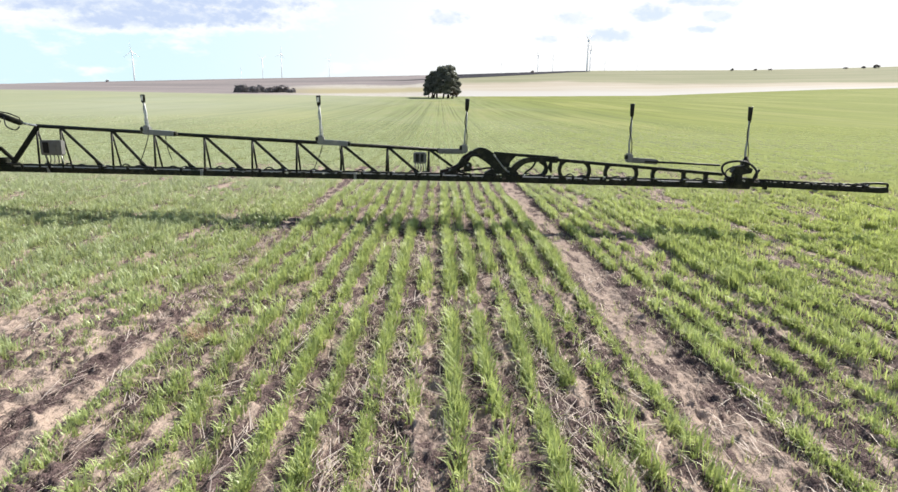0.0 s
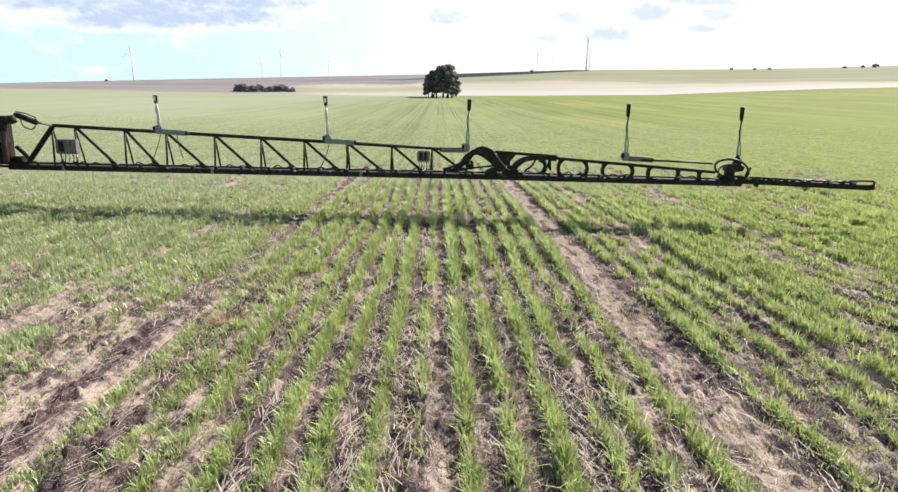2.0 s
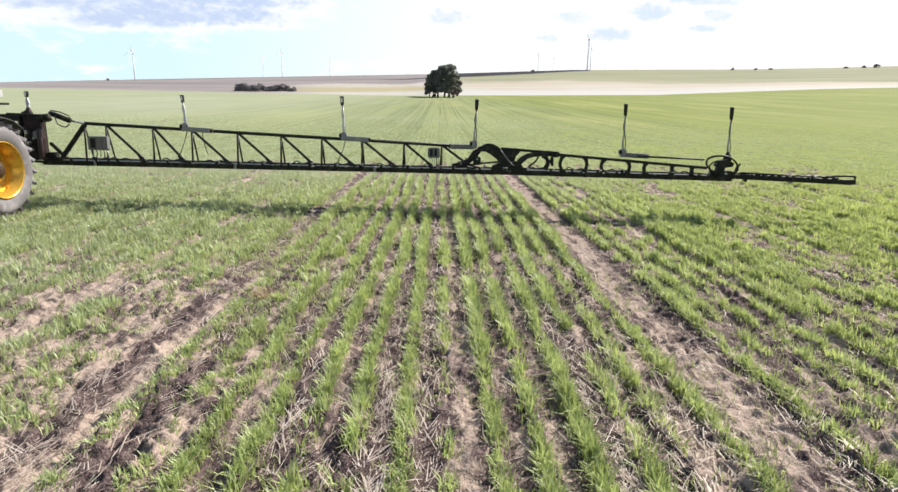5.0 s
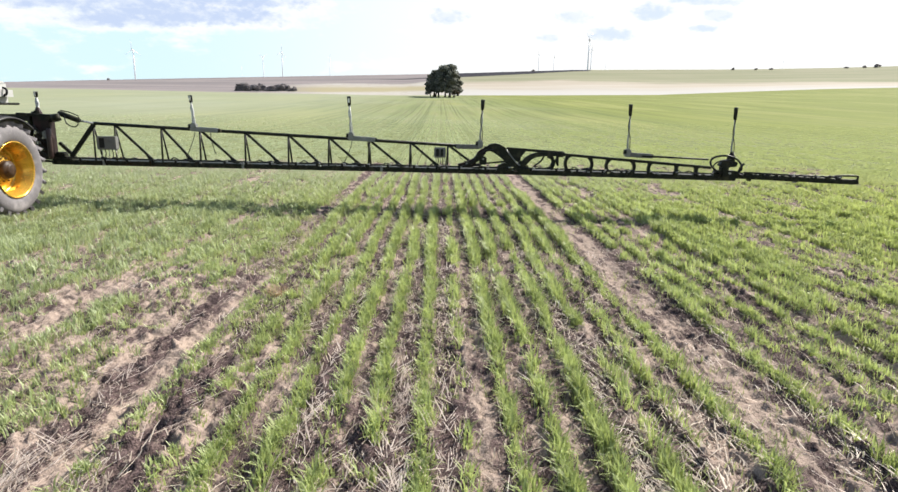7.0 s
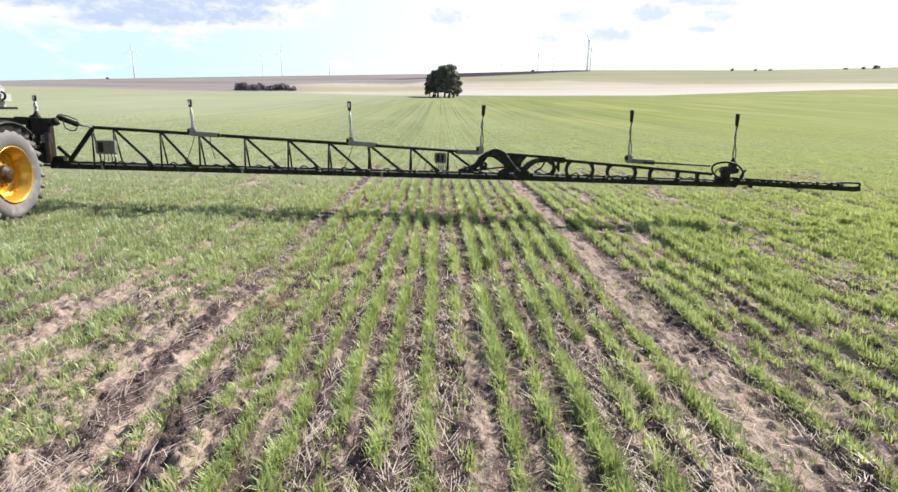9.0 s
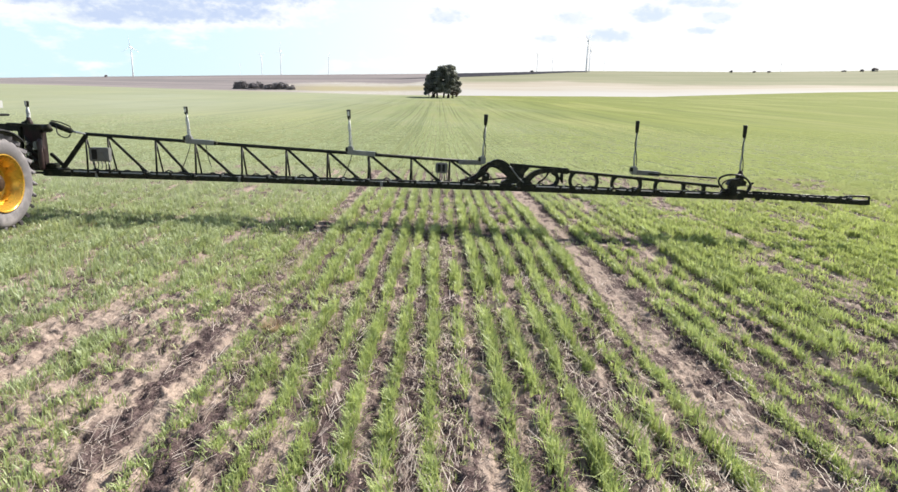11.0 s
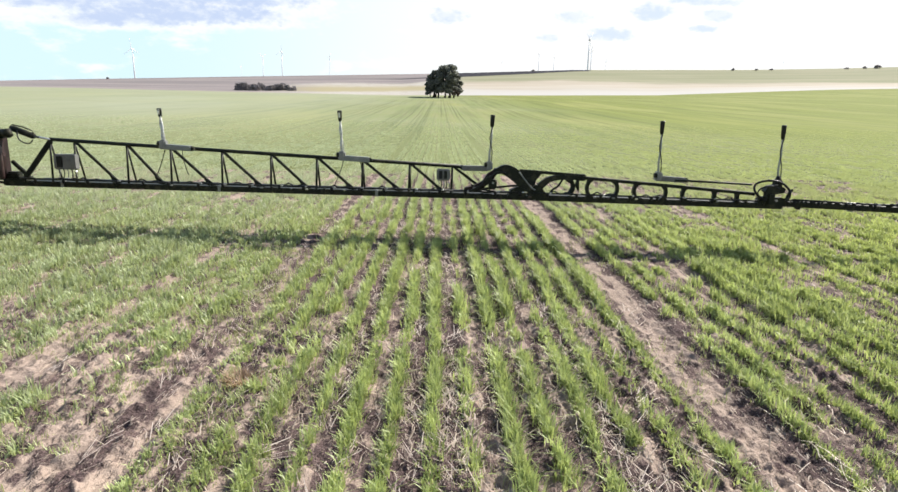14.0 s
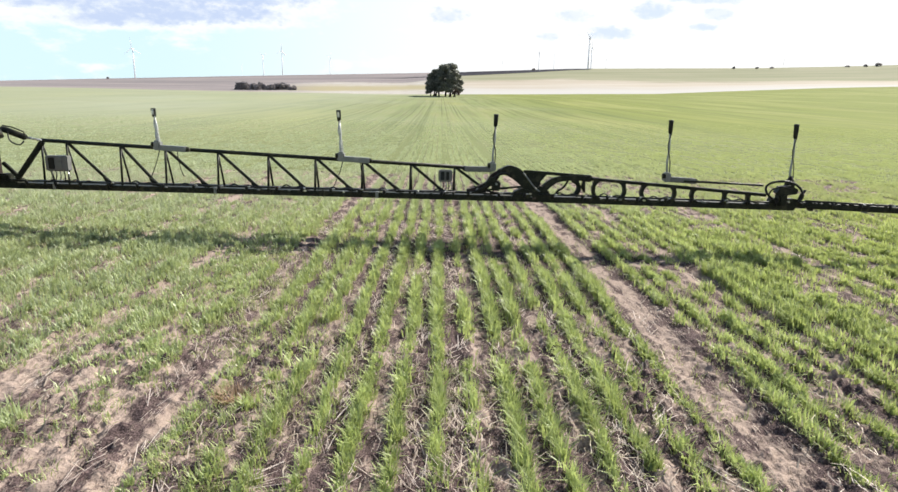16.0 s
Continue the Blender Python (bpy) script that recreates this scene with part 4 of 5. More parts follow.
# outer section: long beam, thin top flange, arched web between them
# deepened along y as well, for a stronger cast shadow
part("outer_beam", bar(bp(1.3, low_z(1.3) + 0.055, 0.07), bp(6.28, low_z(6.28) + 0.05, 0.07), 0.105, 0.30, 0.015), STEEL_DARK, boom)


def outer_top(x):
    return float(np.interp(x, [2.6, 5.75], [1.262, 1.035]))


def rib(x, bulge):
    """A curved web rib between the long beam and the flange, flared at both ends; bulge: how far its middle stands off."""
    left, right = [], []
    lo, hi = low_z(x) + 0.08, outer_top(x) - 0.01
    for k in range(13):
        u = k / 12
        c = x + bulge * (1 - (2 * u - 1) ** 2)
        w = 0.030 + 0.075 * abs(2 * u - 1) ** 4
        left.append((c - w, lo + (hi - lo) * u))
        right.append((c + w, lo + (hi - lo) * u))
    y = 12.915 - 0.0145 * x
    return plate(left + right[::-1], y, y + 0.07)


for x, bulge in ((2.76, -0.09), (3.15, 0.085), (3.62, -0.08), (4.06, 0.075), (4.50, -0.06), (5.03, 0.0), (5.45, 0.0)):
    part("web_rib", rib(x, bulge), STEEL_DARK, boom)
part("outer_flange", bar((2.58, 12.905, 1.245), (5.75, 12.86, 1.022), 0.055, 0.11, 0.008), STEEL_DARK, boom)
part("outer_pipe", tube([(4.28, 12.90, 1.235), (5.0, 12.89, 1.216), (5.70, 12.88, 1.19)], 0.020, 8), STEEL_DARK, boom)
part("spray_line", tube([bp(1.7, low_z(1.7) + 0.135, -0.12), bp(4, low_z(4) + 0.13, -0.12), bp(6.2, low_z(6.2) + 0.125, -0.12)], 0.015), HOSE, boom)

# outer fold: motor, bracket and a coil of hose
part("fold_motor", plate([(5.90, 1.08), (5.96, 1.18), (6.14, 1.21), (6.28, 1.14), (6.26, 1.06), (6.08, 1.03), (5.98, 1.02)], 12.76, 12.90), STEEL_DARK, boom)
part("fold_motor", block((6.03, 12.84, 0.95), (0.15, 0.20, 0.22), 0.03), STEEL_DARK, boom)
part("fold_bracket", plate([(5.80, 0.80), (6.35, 0.80), (6.42, 0.93), (6.25, 0.97), (6.10, 0.96), (5.86, 0.98)], 12.82, 12.95), STEEL_DARK, boom)
ring = [(6.02 + 0.33 * math.cos(a) - 0.02 * math.sin(a), 12.74 + 0.03 * math.sin(3 * a), 1.10 + 0.185 * math.sin(a) - 0.02 * math.cos(a)) for a in np.linspace(-0.25, math.pi + 0.9, 30)]
part("hose_coil", tube(ring, 0.021, 8), HOSE, boom)
ring = [(5.99 + 0.22 * math.cos(a), 12.76, 1.05 + 0.13 * math.sin(a)) for a in np.linspace(0.6, math.pi + 1.4, 20)]
part("hose_coil", tube(ring, 0.015, 6), HOSE, boom)
part("hose", tube(arc([(6.34, 12.75, 1.10), (6.37, 12.75, 1.0), (6.30, 12.75, 0.92), (6.42, 12.78, 0.88)], 6), 0.016, 6), HOSE, boom)
part("catch_horn", tube(arc([(6.36, 12.84, 0.94), (6.40, 12.84, 1.05), (6.45, 12.84, 1.12)], 4), [0.03] * 5 + [0.022] * 4, 6), STEEL_DARK, boom)

# tip section
# depth raised for its shadow, as on the other beams
part("tip_beam", bar(bp(6.38, 0.850, -0.05), bp(8.86, 0.765, -0.05), 0.105, 0.15, 0.02), STEEL_DARK, boom)
part("tip_pipe", tube([bp(6.5, 0.925, -0.10), bp(7.6, 0.885, -0.10), bp(8.6, 0.855, -0.10)], 0.018), HOSE, boom)
part("tip_loop", tube(arc([bp(8.28, 0.83, -0.08), bp(8.48, 0.885, -0.08), bp(8.75, 0.895, -0.08), bp(8.93, 0.885, -0.08), bp(8.95, 0.84, -0.08), bp(8.90, 0.74, -0.08)], 5), 0.022, 8), STEEL_DARK, boom)
part("tip_shoe", plate([(8.3, 0.80), (8.88, 0.835), (8.90, 0.735), (8.75, 0.72), (8.3, 0.745)], 12.74, 12.80), STEEL_DARK, boom)


def nozzle(x):
    z = low_z(x) + 0.125
    y = bp(x, 0).y - 0.115
    bm = tube([(x, y, z + 0.035), (x, y, z + 0.01), (x, y, z - 0.03), (x, y, z - 0.07)], [0.014, 0.030, 0.026, 0.012], 7)
    n = part("nozzle_body", bm, BLACK, boom)
    # bright caps, added for glints along the beam
    if int(x * 40) % 3 != 1:
        part("cap", tube([(x + 0.035, y - 0.012, z + 0.02), (x + 0.075, y - 0.012, z + 0.025)], 0.014, 6), CHROME, n)
    return n


for k in range(33):
    nozzle(-7.55 + 0.5 * k + 0.03 * math.sin(k * 2.3))
for k, x in enumerate((-7.0, -6.6, -5.5, -4.6, -3.7, -2.75, -1.9, -1.0, 0.0, 0.6, 2.2, 3.0, 3.9, 5.2)):
    pts = [bp(x + dx, low_z(x) + dz, -0.07) for dx, dz in ((-0.22, 0.12), (-0.12, 0.165 + 0.01 * (k % 3)), (0.0, 0.13), (0.13, 0.16), (0.24, 0.12))]
    part("loose_hose", tube(arc(pts, 4), 0.013, 6), HOSE, boom)
for k in range(16):
    x = -7.1 + 0.98 * k
    part("clamp", block(bp(x, low_z(x) + 0.05, -0.01), (0.05, 0.125, 0.118), 0.008), BRACKET if k % 3 == 0 else STEEL_DARK, boom)


clutter = random.Random(11)
for k in range(46):  # small clips, bolts and fittings along the pipes, bright ones added as glints
    x = -7.6 + 16.2 * (k + clutter.random()) / 46
    z = low_z(x) + clutter.choice((0.085, 0.11, 0.14))
    size = clutter.uniform(0.025, 0.06)
    part("pipe_clip", block(bp(x, z, -0.085), (size, 0.04, size * 0.6), 0.006), clutter.choice((CHROME, BRACKET, STEEL_DARK)), boom)
for k in range(7):
    x = 6.55 + 0.31 * k
    pts = [bp(x + dx, low_z(x) + dz, -0.10) for dx, dz in ((-0.14, 0.12), (-0.06, 0.165), (0.02, 0.13), (0.10, 0.155), (0.16, 0.12))]
    part("loose_hose", tube(arc(pts, 4), 0.014, 6), HOSE, boom)


# ---- sensor masts ----
def sensor_mast(x_top, z_top, x_foot, z_foot, bright, side, stout):
    foot, top = bp(x_foot, z_foot, 0.05), bp(x_top, z_top, 0.05)
    mast = thing("sensor_mast", foot, "slim upright mast with a black sensor head on the boom", "sensor mast", "sensor masts on the boom")
    d = top - foot
    neck = foot + d * 0.76
    if side:
        part("bracket", block(foot + Vector((side * 0.26, -0.03, -0.04)), (0.50, 0.14, 0.095), 0.018, Matrix.Rotation(0.05 if side > 0 else 0.0, 4, "Y")), BRACKET if bright else BOXGREY, mast, "grey metal bracket")
        part("end_clamp", block(foot + Vector((side * 0.50, -0.02, -0.045 - 0.01 * side)), (0.10, 0.12, 0.085), 0.02), STEEL_DARK, mast)
    part("clamp", block(foot + Vector((-0.01, -0.03, 0.01)), (0.13, 0.16, 0.17), 0.025), BRACKET if side else STEEL_DARK, mast)
    part("clamp_bolt", tube([foot + Vector((-0.10, -0.07, 0.03)), foot + Vector((-0.05, -0.07, 0.03))], 0.045, 8), STEEL_DARK, mast)
    if not side:
        part("foot_cone", tube([foot + Vector((0, -0.02, -0.10)), foot + Vector((0, -0.02, 0.02)), foot + Vector((0, -0.02, 0.16))], [0.05, 0.085, 0.03], 8), STEEL_RED, mast)
    bend = Vector((-0.012, 0, 0))
    part("pole", tube([foot + Vector((0, -0.02, 0.0)), foot + d * 0.25 + bend, foot + d * 0.5 - bend * 0.6, neck], [0.026 * stout, 0.024 * stout, 0.021 * stout, 0.018], 8), POLE if bright else POLE_SHADED, mast, "pale taped pole" if bright else "pole toned darker for its shaded side")
    part("cable", tube(arc([foot + Vector((0.03, -0.04, 0.02)), foot + d * 0.3 + Vector((0.030, -0.02, 0)), foot + d * 0.55 + Vector((-0.026, -0.02, 0)), neck + Vector((0.02, -0.02, 0.03))], 5), 0.009, 5), HOSE if not bright else POLE, mast)
    head = part("sensor_head", tube([neck, neck + d * 0.03, neck + d * 0.20, top - d * 0.01, top], [0.020, 0.036, 0.042, 0.045, 0.036], 10), HEAD, mast, "black tapered sensor head")
    part("lens_window", block(neck + d * 0.14 + Vector((0.0, -0.044, 0)), (0.04, 0.012, 0.09), 0.004), CHROME if bright else BLACK, head)
    for sx, reach, drop in ((0.02, -0.16, 0.50), (0.34, 0.06, 0.46)) if bright and side else ():
        a = foot + Vector((sx, -0.05, -0.08))
        part("loose_cable", tube(arc([a, a + Vector((reach * 0.3, -0.02, -drop * 0.35)), a + Vector((reach, 0, -drop * 0.85)), a + Vector((reach * 1.3, 0.03, -drop))], 5), 0.008, 5), HOSE, mast)
    return mast


for row in ((-8.39, 2.34, -8.376, 1.86, True, 0, 1.6), (-5.19, 2.32, -5.138, 1.66, True, 1, 1.35), (-1.895, 2.355, -1.85, 1.53, True, 1, 1.0),
            (0.895, 2.34, 0.862, 1.41, False, -1, 0.85), (3.975, 2.30, 3.985, 1.29, False, 1, 0.85), (6.175, 2.275, 6.19, 1.20, False, 0, 0.85)):
    sensor_mast(*row)


boom_frame["on"] = False


# ---- sprayer: wheel, fender, mast and a corner of its body ----
sprayer = thing("sprayer", (-8.55, 12.0, 0.0), "self-propelled field sprayer with yellow rims and pale bodywork", "sprayer")
WX, WY, WR = -8.16, 11.90, 0.84  # outer face of the wheel, its axle and the height of its axle


def lathe(profile, steps, x_of, bm=None):
    """Turns a profile of (radius, offset along x) round the wheel's axle."""
    bm = bm or bmesh.new()
    rings = []
    for k in range(steps):
        a = 2 * math.pi * k / steps
        rings.append([bm.verts.new((x_of + o, WY + r * math.cos(a), WR + r * math.sin(a))) for r, o in profile])
    for k in range(steps):
        p, q = rings[k], rings[(k + 1) % steps]
        for i in range(len(profile) - 1):
            f = bm.faces.new((p[i], p[i + 1], q[i + 1], q[i]))
            f.smooth = True
    return bm


tyre_bm = lathe([(0.552, -0.03), (0.60, 0.0), (0.73, 0.008), (0.80, -0.012), (0.845, -0.06), (0.862, -0.20), (0.845, -0.34), (0.80, -0.39), (0.78, -0.415), (0.62, -0.41), (0.56, -0.38), (0.552, -0.03)], 72, WX)
wheel = part("wheel", lathe([(0.15, -0.215), (0.22, -0.23), (0.33, -0.275), (0.405, -0.335), (0.44, -0.34), (0.455, -0.305), (0.462, -0.165), (0.480, -0.15), (0.485, -0.09), (0.508, -0.075), (0.513, -0.03), (0.532, -0.022), (0.55, -0.002), (0.532, 0.004), (0.516, -0.02)][::-1], 64, WX), RIM, sprayer, "deep yellow wheel rim")
part("tyre", tyre_bm, RUBBER, wheel, "dusty grey-black tractor tyre with deep lugs")
for k in range(48):  # slanted tread lugs, alternating sides
    a = 2 * math.pi * (k + 0.5 * (k % 2)) / 48
    side = 1 if k % 2 else -1
    turn = Matrix.Translation((WX - 0.205 + side * 0.10, WY, WR)) @ Matrix.Rotation(a, 4, "X") @ Matrix.Translation((0, 0.872, 0)) @ Matrix.Rotation(side * 0.6, 4, "Y")
    part("tread_lug", block((0, 0, 0), (0.25, 0.095, 0.06), 0.008, turn), RUBBER, wheel)
part("hub", lathe([(0.0, -0.07), (0.085, -0.07), (0.115, -0.085), (0.13, -0.12), (0.165, -0.125), (0.175, -0.165), (0.185, -0.26)][::-1], 32, WX), HUB, wheel, "dark greasy planetary hub")
for k in range(10):
    a = 2 * math.pi * k / 10
    c = Vector((WX - 0.235, WY + 0.225 * math.cos(a), WR + 0.225 * math.sin(a)))
    part("wheel_nut", tube([c, c + Vector((0.03, 0, 0))], 0.016, 6), HUB, wheel)
for a in (0.55, 2.4, 3.9, 5.4):  # rim clamp lugs
    c = Vector((WX - 0.20, WY + 0.448 * math.cos(a), WR + 0.448 * math.sin(a)))
    part("rim_lug", block(c, (0.04, 0.03, 0.05), 0.01, Matrix.Rotation(a, 4, "X")), RIM, wheel)

fender_bm = bmesh.new()
rows = []
for k in range(25):
    a = math.radians(48 + 97 * k / 24)
    rows.append([fender_bm.verts.new((WX + o, WY + (1.0 + e) * math.cos(a), WR + (1.0 + e) * math.sin(a))) for o, e in ((0.02, -0.05), (0.02, 0.0), (-0.10, 0.025), (-0.40, 0.025), (-0.44, 0.0), (-0.40, 0.0), (-0.10, 0.0), (0.0, -0.02))])
for p, q in zip(rows, rows[1:]):
    for i in range(8):
        fender_bm.faces.new((p[i], p[(i + 1) % 8], q[(i + 1) % 8], q[i])).smooth = True
fender_bm.faces.new(rows[0]), fender_bm.faces.new(rows[-1][::-1])
part("fender", fender_bm, BLACK, sprayer, "black plastic wheel fender")
part("axle_leg", bar((WX - 0.55, WY, WR), (WX - 0.55, WY, 2.2), 0.22, 0.30, 0.03), STEEL_DARK, sprayer)
part("axle", tube([(WX - 0.30, WY, WR), (WX - 2.9, WY, WR)], 0.11, 12), STEEL_DARK, sprayer)
part("chassis", block((-11.2, 11.6, 1.55), (1.3, 6.4, 0.34), 0.04), STEEL_DARK, sprayer)
boom_frame["on"] = True
part("lift_mast", block((-8.36, 13.22, 1.42), (0.34, 0.30, 0.92), 0.05), STEEL_RED, sprayer, "dark red-brown lift mast")
part("mast_plate", plate([(-8.42, 1.02), (-8.12, 0.98), (-8.07, 1.40), (-8.10, 1.74), (-8.16, 1.82), (-8.44, 1.84)], 12.98, 13.06), STEEL_RED, sprayer)
part("mast_cap", block((-8.18, 13.08, 1.80), (0.36, 0.24, 0.16), 0.05), STEEL_DARK, sprayer)
part("mast_ear", tube([(-8.02, 12.98, 1.82), (-7.93, 12.98, 1.83), (-7.88, 12.98, 1.76)], [0.07, 0.085, 0.05], 10), STEEL_DARK, sprayer)
for z in (1.80, 1.0):
    part("cross_frame", bar((-8.2, 13.25, z), (-9.6, 13.25, z), 0.14, 0.14, 0.02), STEEL_DARK, sprayer)
part("lower_link", tube([(-8.42, 12.95, 0.93), (-8.1, 12.97, 0.915)], 0.025), STEEL_DARK, sprayer)
for z in (1.15, 1.28, 1.42, 1.55):
    part("mast_hose", tube(arc([(-8.40, 12.95, z + 0.10), (-8.30, 12.90, z), (-8.18, 12.93, z - 0.12), (-8.12, 12.95, z - 0.02)], 5), 0.016, 6), HOSE, sprayer)
part("mast_valve", block((-8.17, 12.92, 1.47), (0.09, 0.10, 0.16), 0.02), BRACKET, sprayer)
part("mast_ram", tube([(-8.11, 12.93, 0.98), (-8.11, 12.93, 1.03), (-8.105, 12.93, 1.56), (-8.105, 12.93, 1.60)], [0.03, 0.048, 0.048, 0.03], 12), OXIDE, sprayer, "reddish upright lift ram")
part("mast_top", bar((-8.75, 13.02, 1.875), (-7.95, 13.02, 1.845), 0.06, 0.16, 0.015), STEEL_DARK, sprayer)
part("mast_post", bar((-8.52, 13.0, 1.0), (-8.50, 13.0, 1.86), 0.07, 0.09, 0.015), STEEL_DARK, sprayer)
for x, z, w in ((-8.33, 1.30, 0.05), (-8.26, 1.16, 0.04), (-8.36, 1.52, 0.06), (-8.22, 1.40, 0.035)):
    part("mast_fitting", block((x, 12.93, z), (w, 0.08, w * 1.3), 0.008), CHROME, sprayer)
boom_frame["on"] = False
body = part("body", block((-9.45, 11.84, 2.285), (1.675, 2.1, 0.38), 0.12), BODY, sprayer, "pale grey moulded tank body")
part("body_sill", block((-9.45, 11.84, 2.08), (1.70, 2.16, 0.045), 0.012), BLACK, body)
part("grab_handle", tube(arc([(-8.62, 12.5, 2.39), (-8.555, 12.5, 2.36), (-8.555, 12.5, 2.28), (-8.62, 12.5, 2.23)], 5), 0.022, 8), BLACK, body)
part("body_step", block((-9.45, 11.84, 2.49), (1.45, 1.8, 0.056), 0.02), BODY, body)


# ---- trees ----
def leaf_cloud(clumps, size, spread=1.0):
    """Many small tilted leaves round the centres of the clumps (x, y, z, radius, count)."""
    verts, tris, start = [], [], 0
    for x, y, z, r, n in clumps:
        d = rng.normal(0, 1, (n, 3))
        d = d / np.linalg.norm(d, axis=1)[:, None] * (0.55 + 0.5 * rng.random(n) ** 0.6)[:, None] * r
        d[:, 2] *= 0.72
        c = d + [x, y, z]
        a, b = rng.normal(0, 1, (n, 3)), rng.normal(0, 1, (n, 3))
        a /= np.linalg.norm(a, axis=1)[:, None]
        b -= a * (a * b).sum(1)[:, None]
        b /= np.linalg.norm(b, axis=1)[:, None]
        s = (size * (0.6 + 0.8 * rng.random(n)))[:, None]
        v = np.stack([c - a * s, c + b * s * 0.55, c + a * s, c - b * s * 0.55], 1).reshape(-1, 3)
        o = np.arange(n)[:, None] * 4 + start
        tris += [o + [0, 1, 2], o + [0, 2, 3]]
        verts.append(v)
        start += len(v)
    return np.concatenate(verts), np.concatenate(tris)


def tree(name, place, label, height, half, trunks, clumps, leaf, mat, per, low=0.2, seed=1):
    dice = random.Random(seed)
    t = thing(name, place, label, "tree")
    base = Vector(place)
    centres = []
    for k in range(clumps):
        a = dice.random() * 2 * math.pi
        v = dice.random() ** 0.85
        h = height * (low + (0.90 - low) * v)
        # wide dome, broadest low down, its top a little to one side
        s = math.sqrt(max(0.02, 1 - ((v - 0.28) / 0.78) ** 2)) * half
        rad = s * math.sqrt(0.15 + 0.85 * dice.random()) * 0.86
        shift = half * 0.16 * v
        centres.append((base.x + shift + rad * math.cos(a), base.y + rad * math.sin(a), base.z + h, half * (0.13 + 0.13 * dice.random()), per))
    for k in range(trunks):
        a = 2 * math.pi * k / trunks + dice.random()
        off = half * 0.42 * dice.random() if trunks > 1 else 0.0
        foot = base + Vector((off * 1.3 * math.cos(a), off * math.sin(a), -0.2))
        c = centres[dice.randrange(len(centres))]
        fork = foot + Vector((0.5 * math.cos(a), 0.5 * math.sin(a), height * 0.30))
        top = foot + Vector((1.2 * math.cos(a), 1.2 * math.sin(a), height * 0.62))
        trunk = part("trunk", tube([foot, foot * 0.5 + fork * 0.5 + Vector((0.15, 0, 0)), fork, top], [height * 0.030, height * 0.024, height * 0.019, height * 0.008], 8), BARK, t)
        for j in range(4):
            c = centres[dice.randrange(len(centres))]
            part("limb", tube([fork + (top - fork) * (j * 0.2), (fork + Vector(c[:3])) / 2 + Vector((0, 0, 0.4)), Vector(c[:3])], [height * 0.012, height * 0.008, height * 0.003], 6), BARK, trunk)
    v, tr = leaf_cloud(centres, leaf)
    me = mesh_from("crown", v - np.array(base), tr, [mat])
    crown = new("crown", me)
    crown.parent = t
    return t


TREE_Y = 238.0
tx = 0.003 * TREE_Y
for dx, dy, h, half, stems, clumps, seed in ((1.0, 0.0, 12.5, 5.4, 3, 110, 3), (-2.8, 1.6, 10.6, 4.2, 2, 64, 8), (-4.4, -0.8, 6.8, 2.7, 2, 40, 12), (4.0, 1.5, 9.6, 3.6, 2, 52, 17)):
    x, y = tx + dx, TREE_Y + dy
    tree("tree", (x, y, float(land(np.array(x), np.array(y)))), "dark domed broadleaf tree in a lone clump amid the crop", h, half, stems, clumps, 0.34, LEAF, 140, 0.17, seed)
x, y = tx + 4.4, TREE_Y - 1.5
tree("bush", (x, y, float(land(np.array(x), np.array(y)))), "low russet bush under the lone tree clump", 4.2, 2.0, 1, 16, 0.30, RUSSET, 90, 0.12, 23)

# grove at the far end of the field
GROVE_Y = 1040.0
dice = random.Random(5)
for k in range(16):
    b = -0.322 + 0.0915 * (k + 0.3 * dice.random()) / 15.5
    y = GROVE_Y + dice.uniform(-8, 14)
    x = b * y
    h = 15.5 * (0.75 + 0.35 * dice.random()) * (0.72 if k > 13 else 1)
    tree("grove_tree", (x, y, float(land(np.array(x), np.array(y))) - 3.6), "grey-green tree of a dense far grove", h, h * 0.52, 1, 34, 1.5, SHRUB, 26, 0.05, 40 + k)

# single trees along the skyline
for b, h, w in ((0.466, 8, 5), (0.503, 5, 5), (0.527, 4, 7), (0.648, 4, 8), (0.677, 7, 7), (0.698, 13, 14), (-0.525, 6, 5), (0.147, 6, 7)):
    y = 1490.0
    x = b * y
    h, w = h * 0.55, w * 0.6
    tree("skyline_tree", (x, y, float(land(np.array(x), np.array(y)))), "small dark tree alone on the far skyline", h, w, 1, 16, 1.6, SHRUB, 24, 0.15, int(b * 1000) + 900)


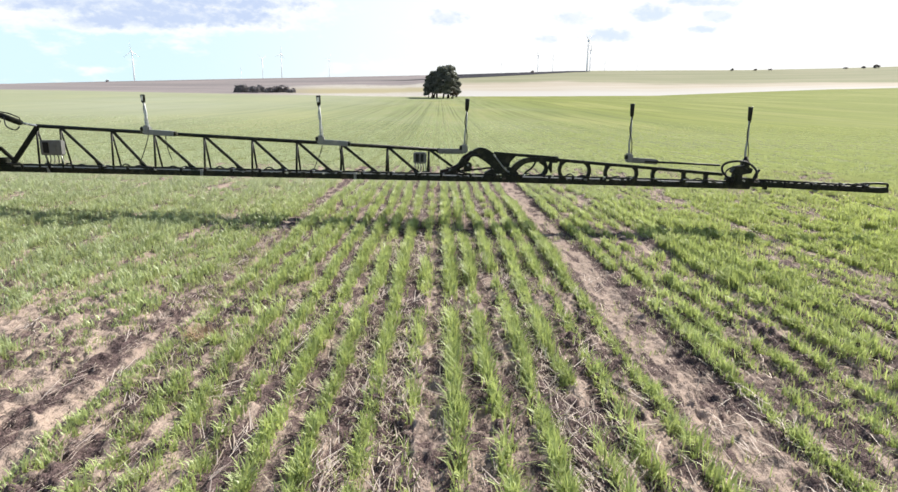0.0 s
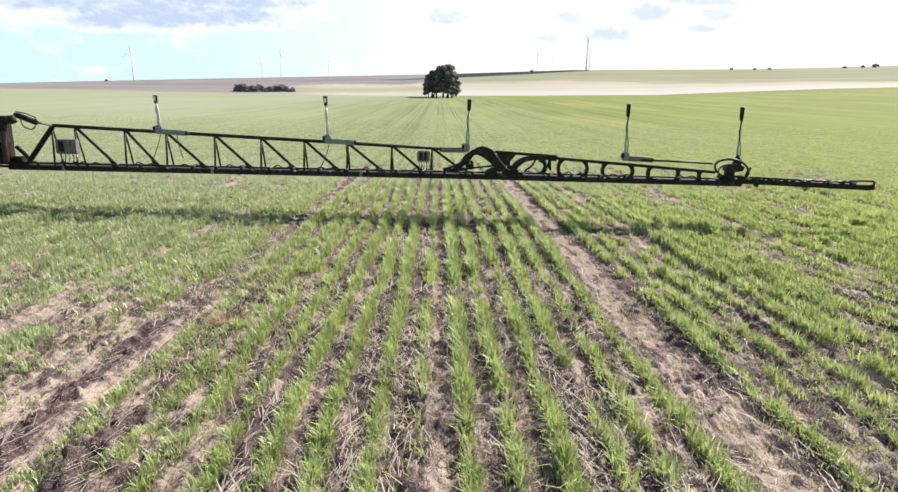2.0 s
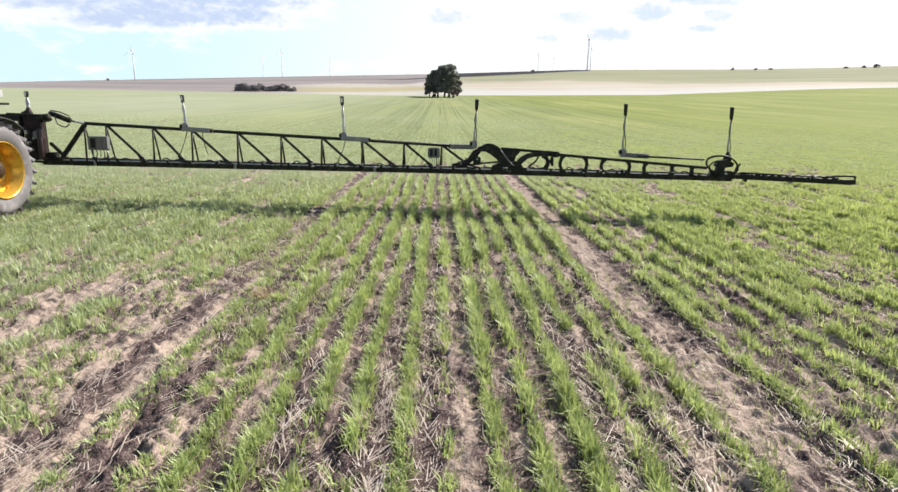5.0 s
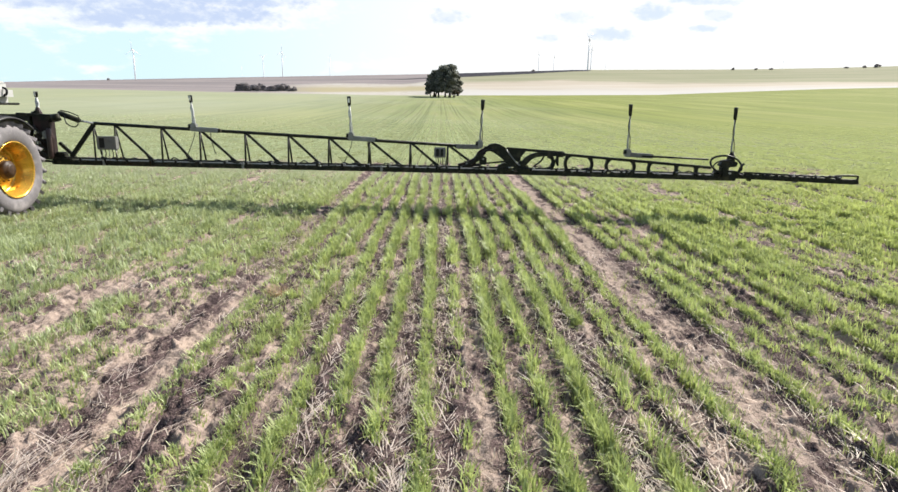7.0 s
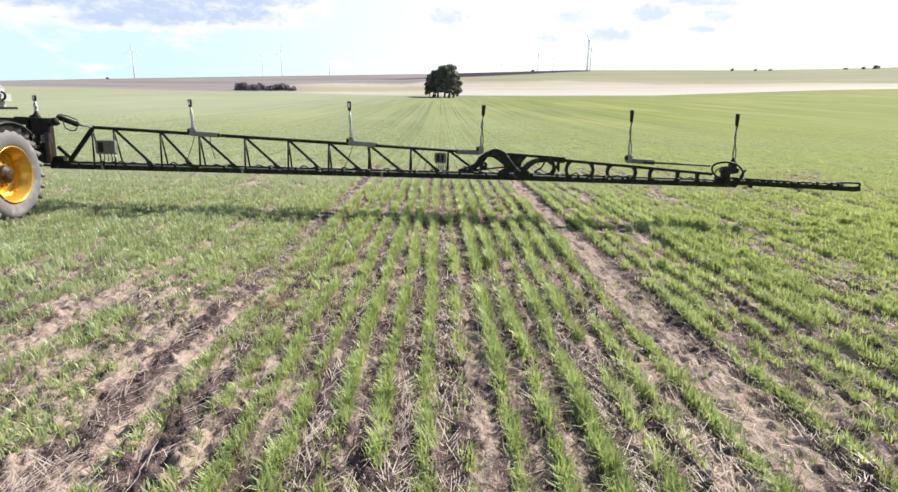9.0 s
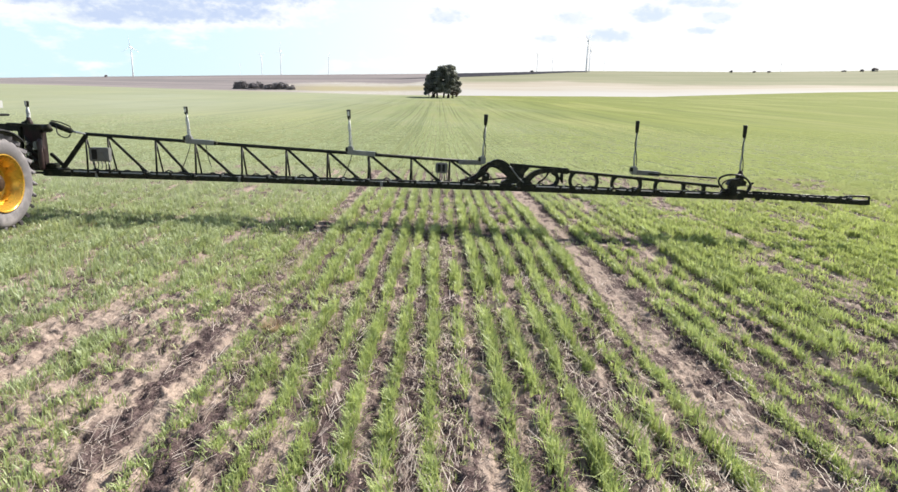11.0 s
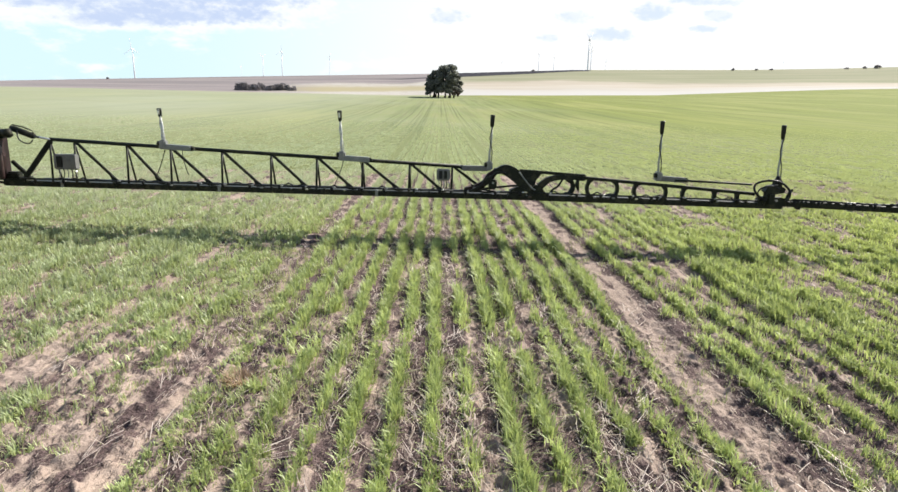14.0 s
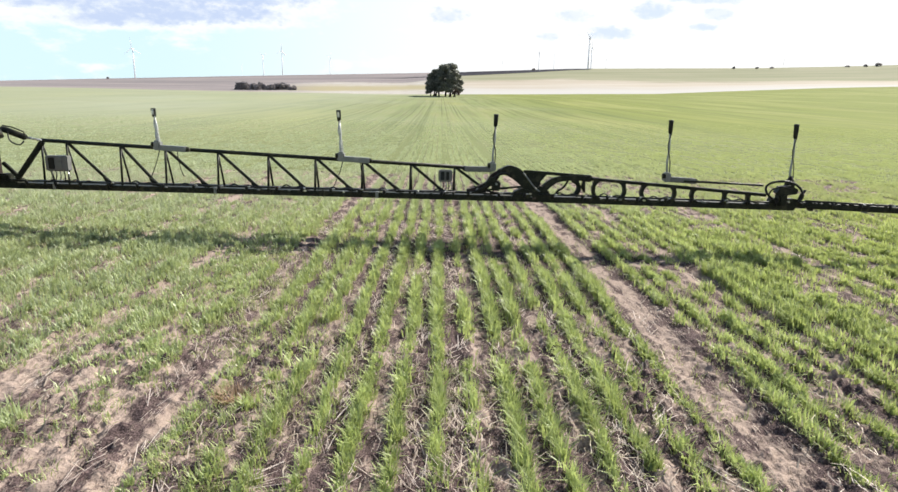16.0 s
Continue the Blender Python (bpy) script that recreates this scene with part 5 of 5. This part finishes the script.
# ---- wind turbines ----
def turbine(bearing, base_slope, tip_slope, spin):
    """A turbine whose foot stands behind the skyline; spin turns the rotor."""
    rise_seen = tip_slope - base_slope
    y = min(95.0 / rise_seen, 4200.0)
    hubh = rise_seen * y
    x = bearing * y
    foot = Vector((x, y, float(land(np.array(x), np.array(y))) - 0.5))
    top = Vector((x, y, EYE + tip_slope * y))
    t = thing("wind_turbine", foot, "white three-bladed wind turbine standing far off on the hills", "wind turbine", "wind turbines on the skyline")
    r = hubh * 0.024
    part("tower", tube([foot, (foot + top) / 2, top], [r * 1.25, r, r * 0.62], 12), TOWER, t)
    part("nacelle", block(top + Vector((0, 0, r)), (r * 1.9, r * 5.5, r * 1.9), r * 0.4), TOWER, t)
    hub_c = top + Vector((0, -r * 3.6, r))
    rotor = part("rotor_hub", tube([hub_c + Vector((0, -r * 1.4, 0)), hub_c + Vector((0, -r * 0.4, 0)), hub_c + Vector((0, r, 0))], [r * 0.25, r * 0.9, r], 10), TOWER, t)
    for k in range(3):
        a = spin + k * 2 * math.pi / 3
        way = Vector((math.sin(a) * 0.5, math.sin(a) * 0.85, math.cos(a))).normalized()
        L = hubh * 0.42
        part("blade", tube([hub_c, hub_c + way * L * 0.12, hub_c + way * L * 0.5, hub_c + way * L], [r * 0.4, r * 0.55, r * 0.33, r * 0.08], 6), TOWER, rotor)
    return t


for row in ((-0.482, 0.0406, 0.0800, 2.0), (-0.280, 0.0491, 0.0735, 1.1), (-0.250, 0.0504, 0.0810, 0.1), (-0.175, 0.0530, 0.0745, 0.5),
            (0.155, 0.0622, 0.0860, 1.1), (0.179, 0.0634, 0.0825, 0.3), (0.2333, 0.0640, 0.1090, 0.9), (0.238, 0.0640, 0.0945, 1.9),
            (0.2616, 0.0644, 0.0775, 0.2), (0.3128, 0.0659, 0.0745, 0.7), (0.5455, 0.0731, 0.0830, 1.4), (-0.314, 0.0479, 0.0580, 0.3), (0.097, 0.060, 0.0725, 0.6)):
    turbine(*row)


# ---- dry tussock ----
n = 420
a = rng.random(n) * 2 * math.pi
rad = 0.16 * np.sqrt(rng.random(n))
bx, by = -1.78 + rad * np.cos(a), 6.75 + rad * np.sin(a) * 0.8
tuft = blades(np.stack([bx, by, soil_height(bx, by) - 0.01], -1), 0.06 + 0.10 * rng.random(n), np.full(n, 0.007), 0.3 + 0.7 * rng.random(n), a + rng.normal(0, 0.5, n))
tagged(new("dry_tussock", mesh_from("dry_tussock", tuft[0], tuft[1], [DRY])), "withered orange-brown grass tussock among the crop rows", "grass tuft")
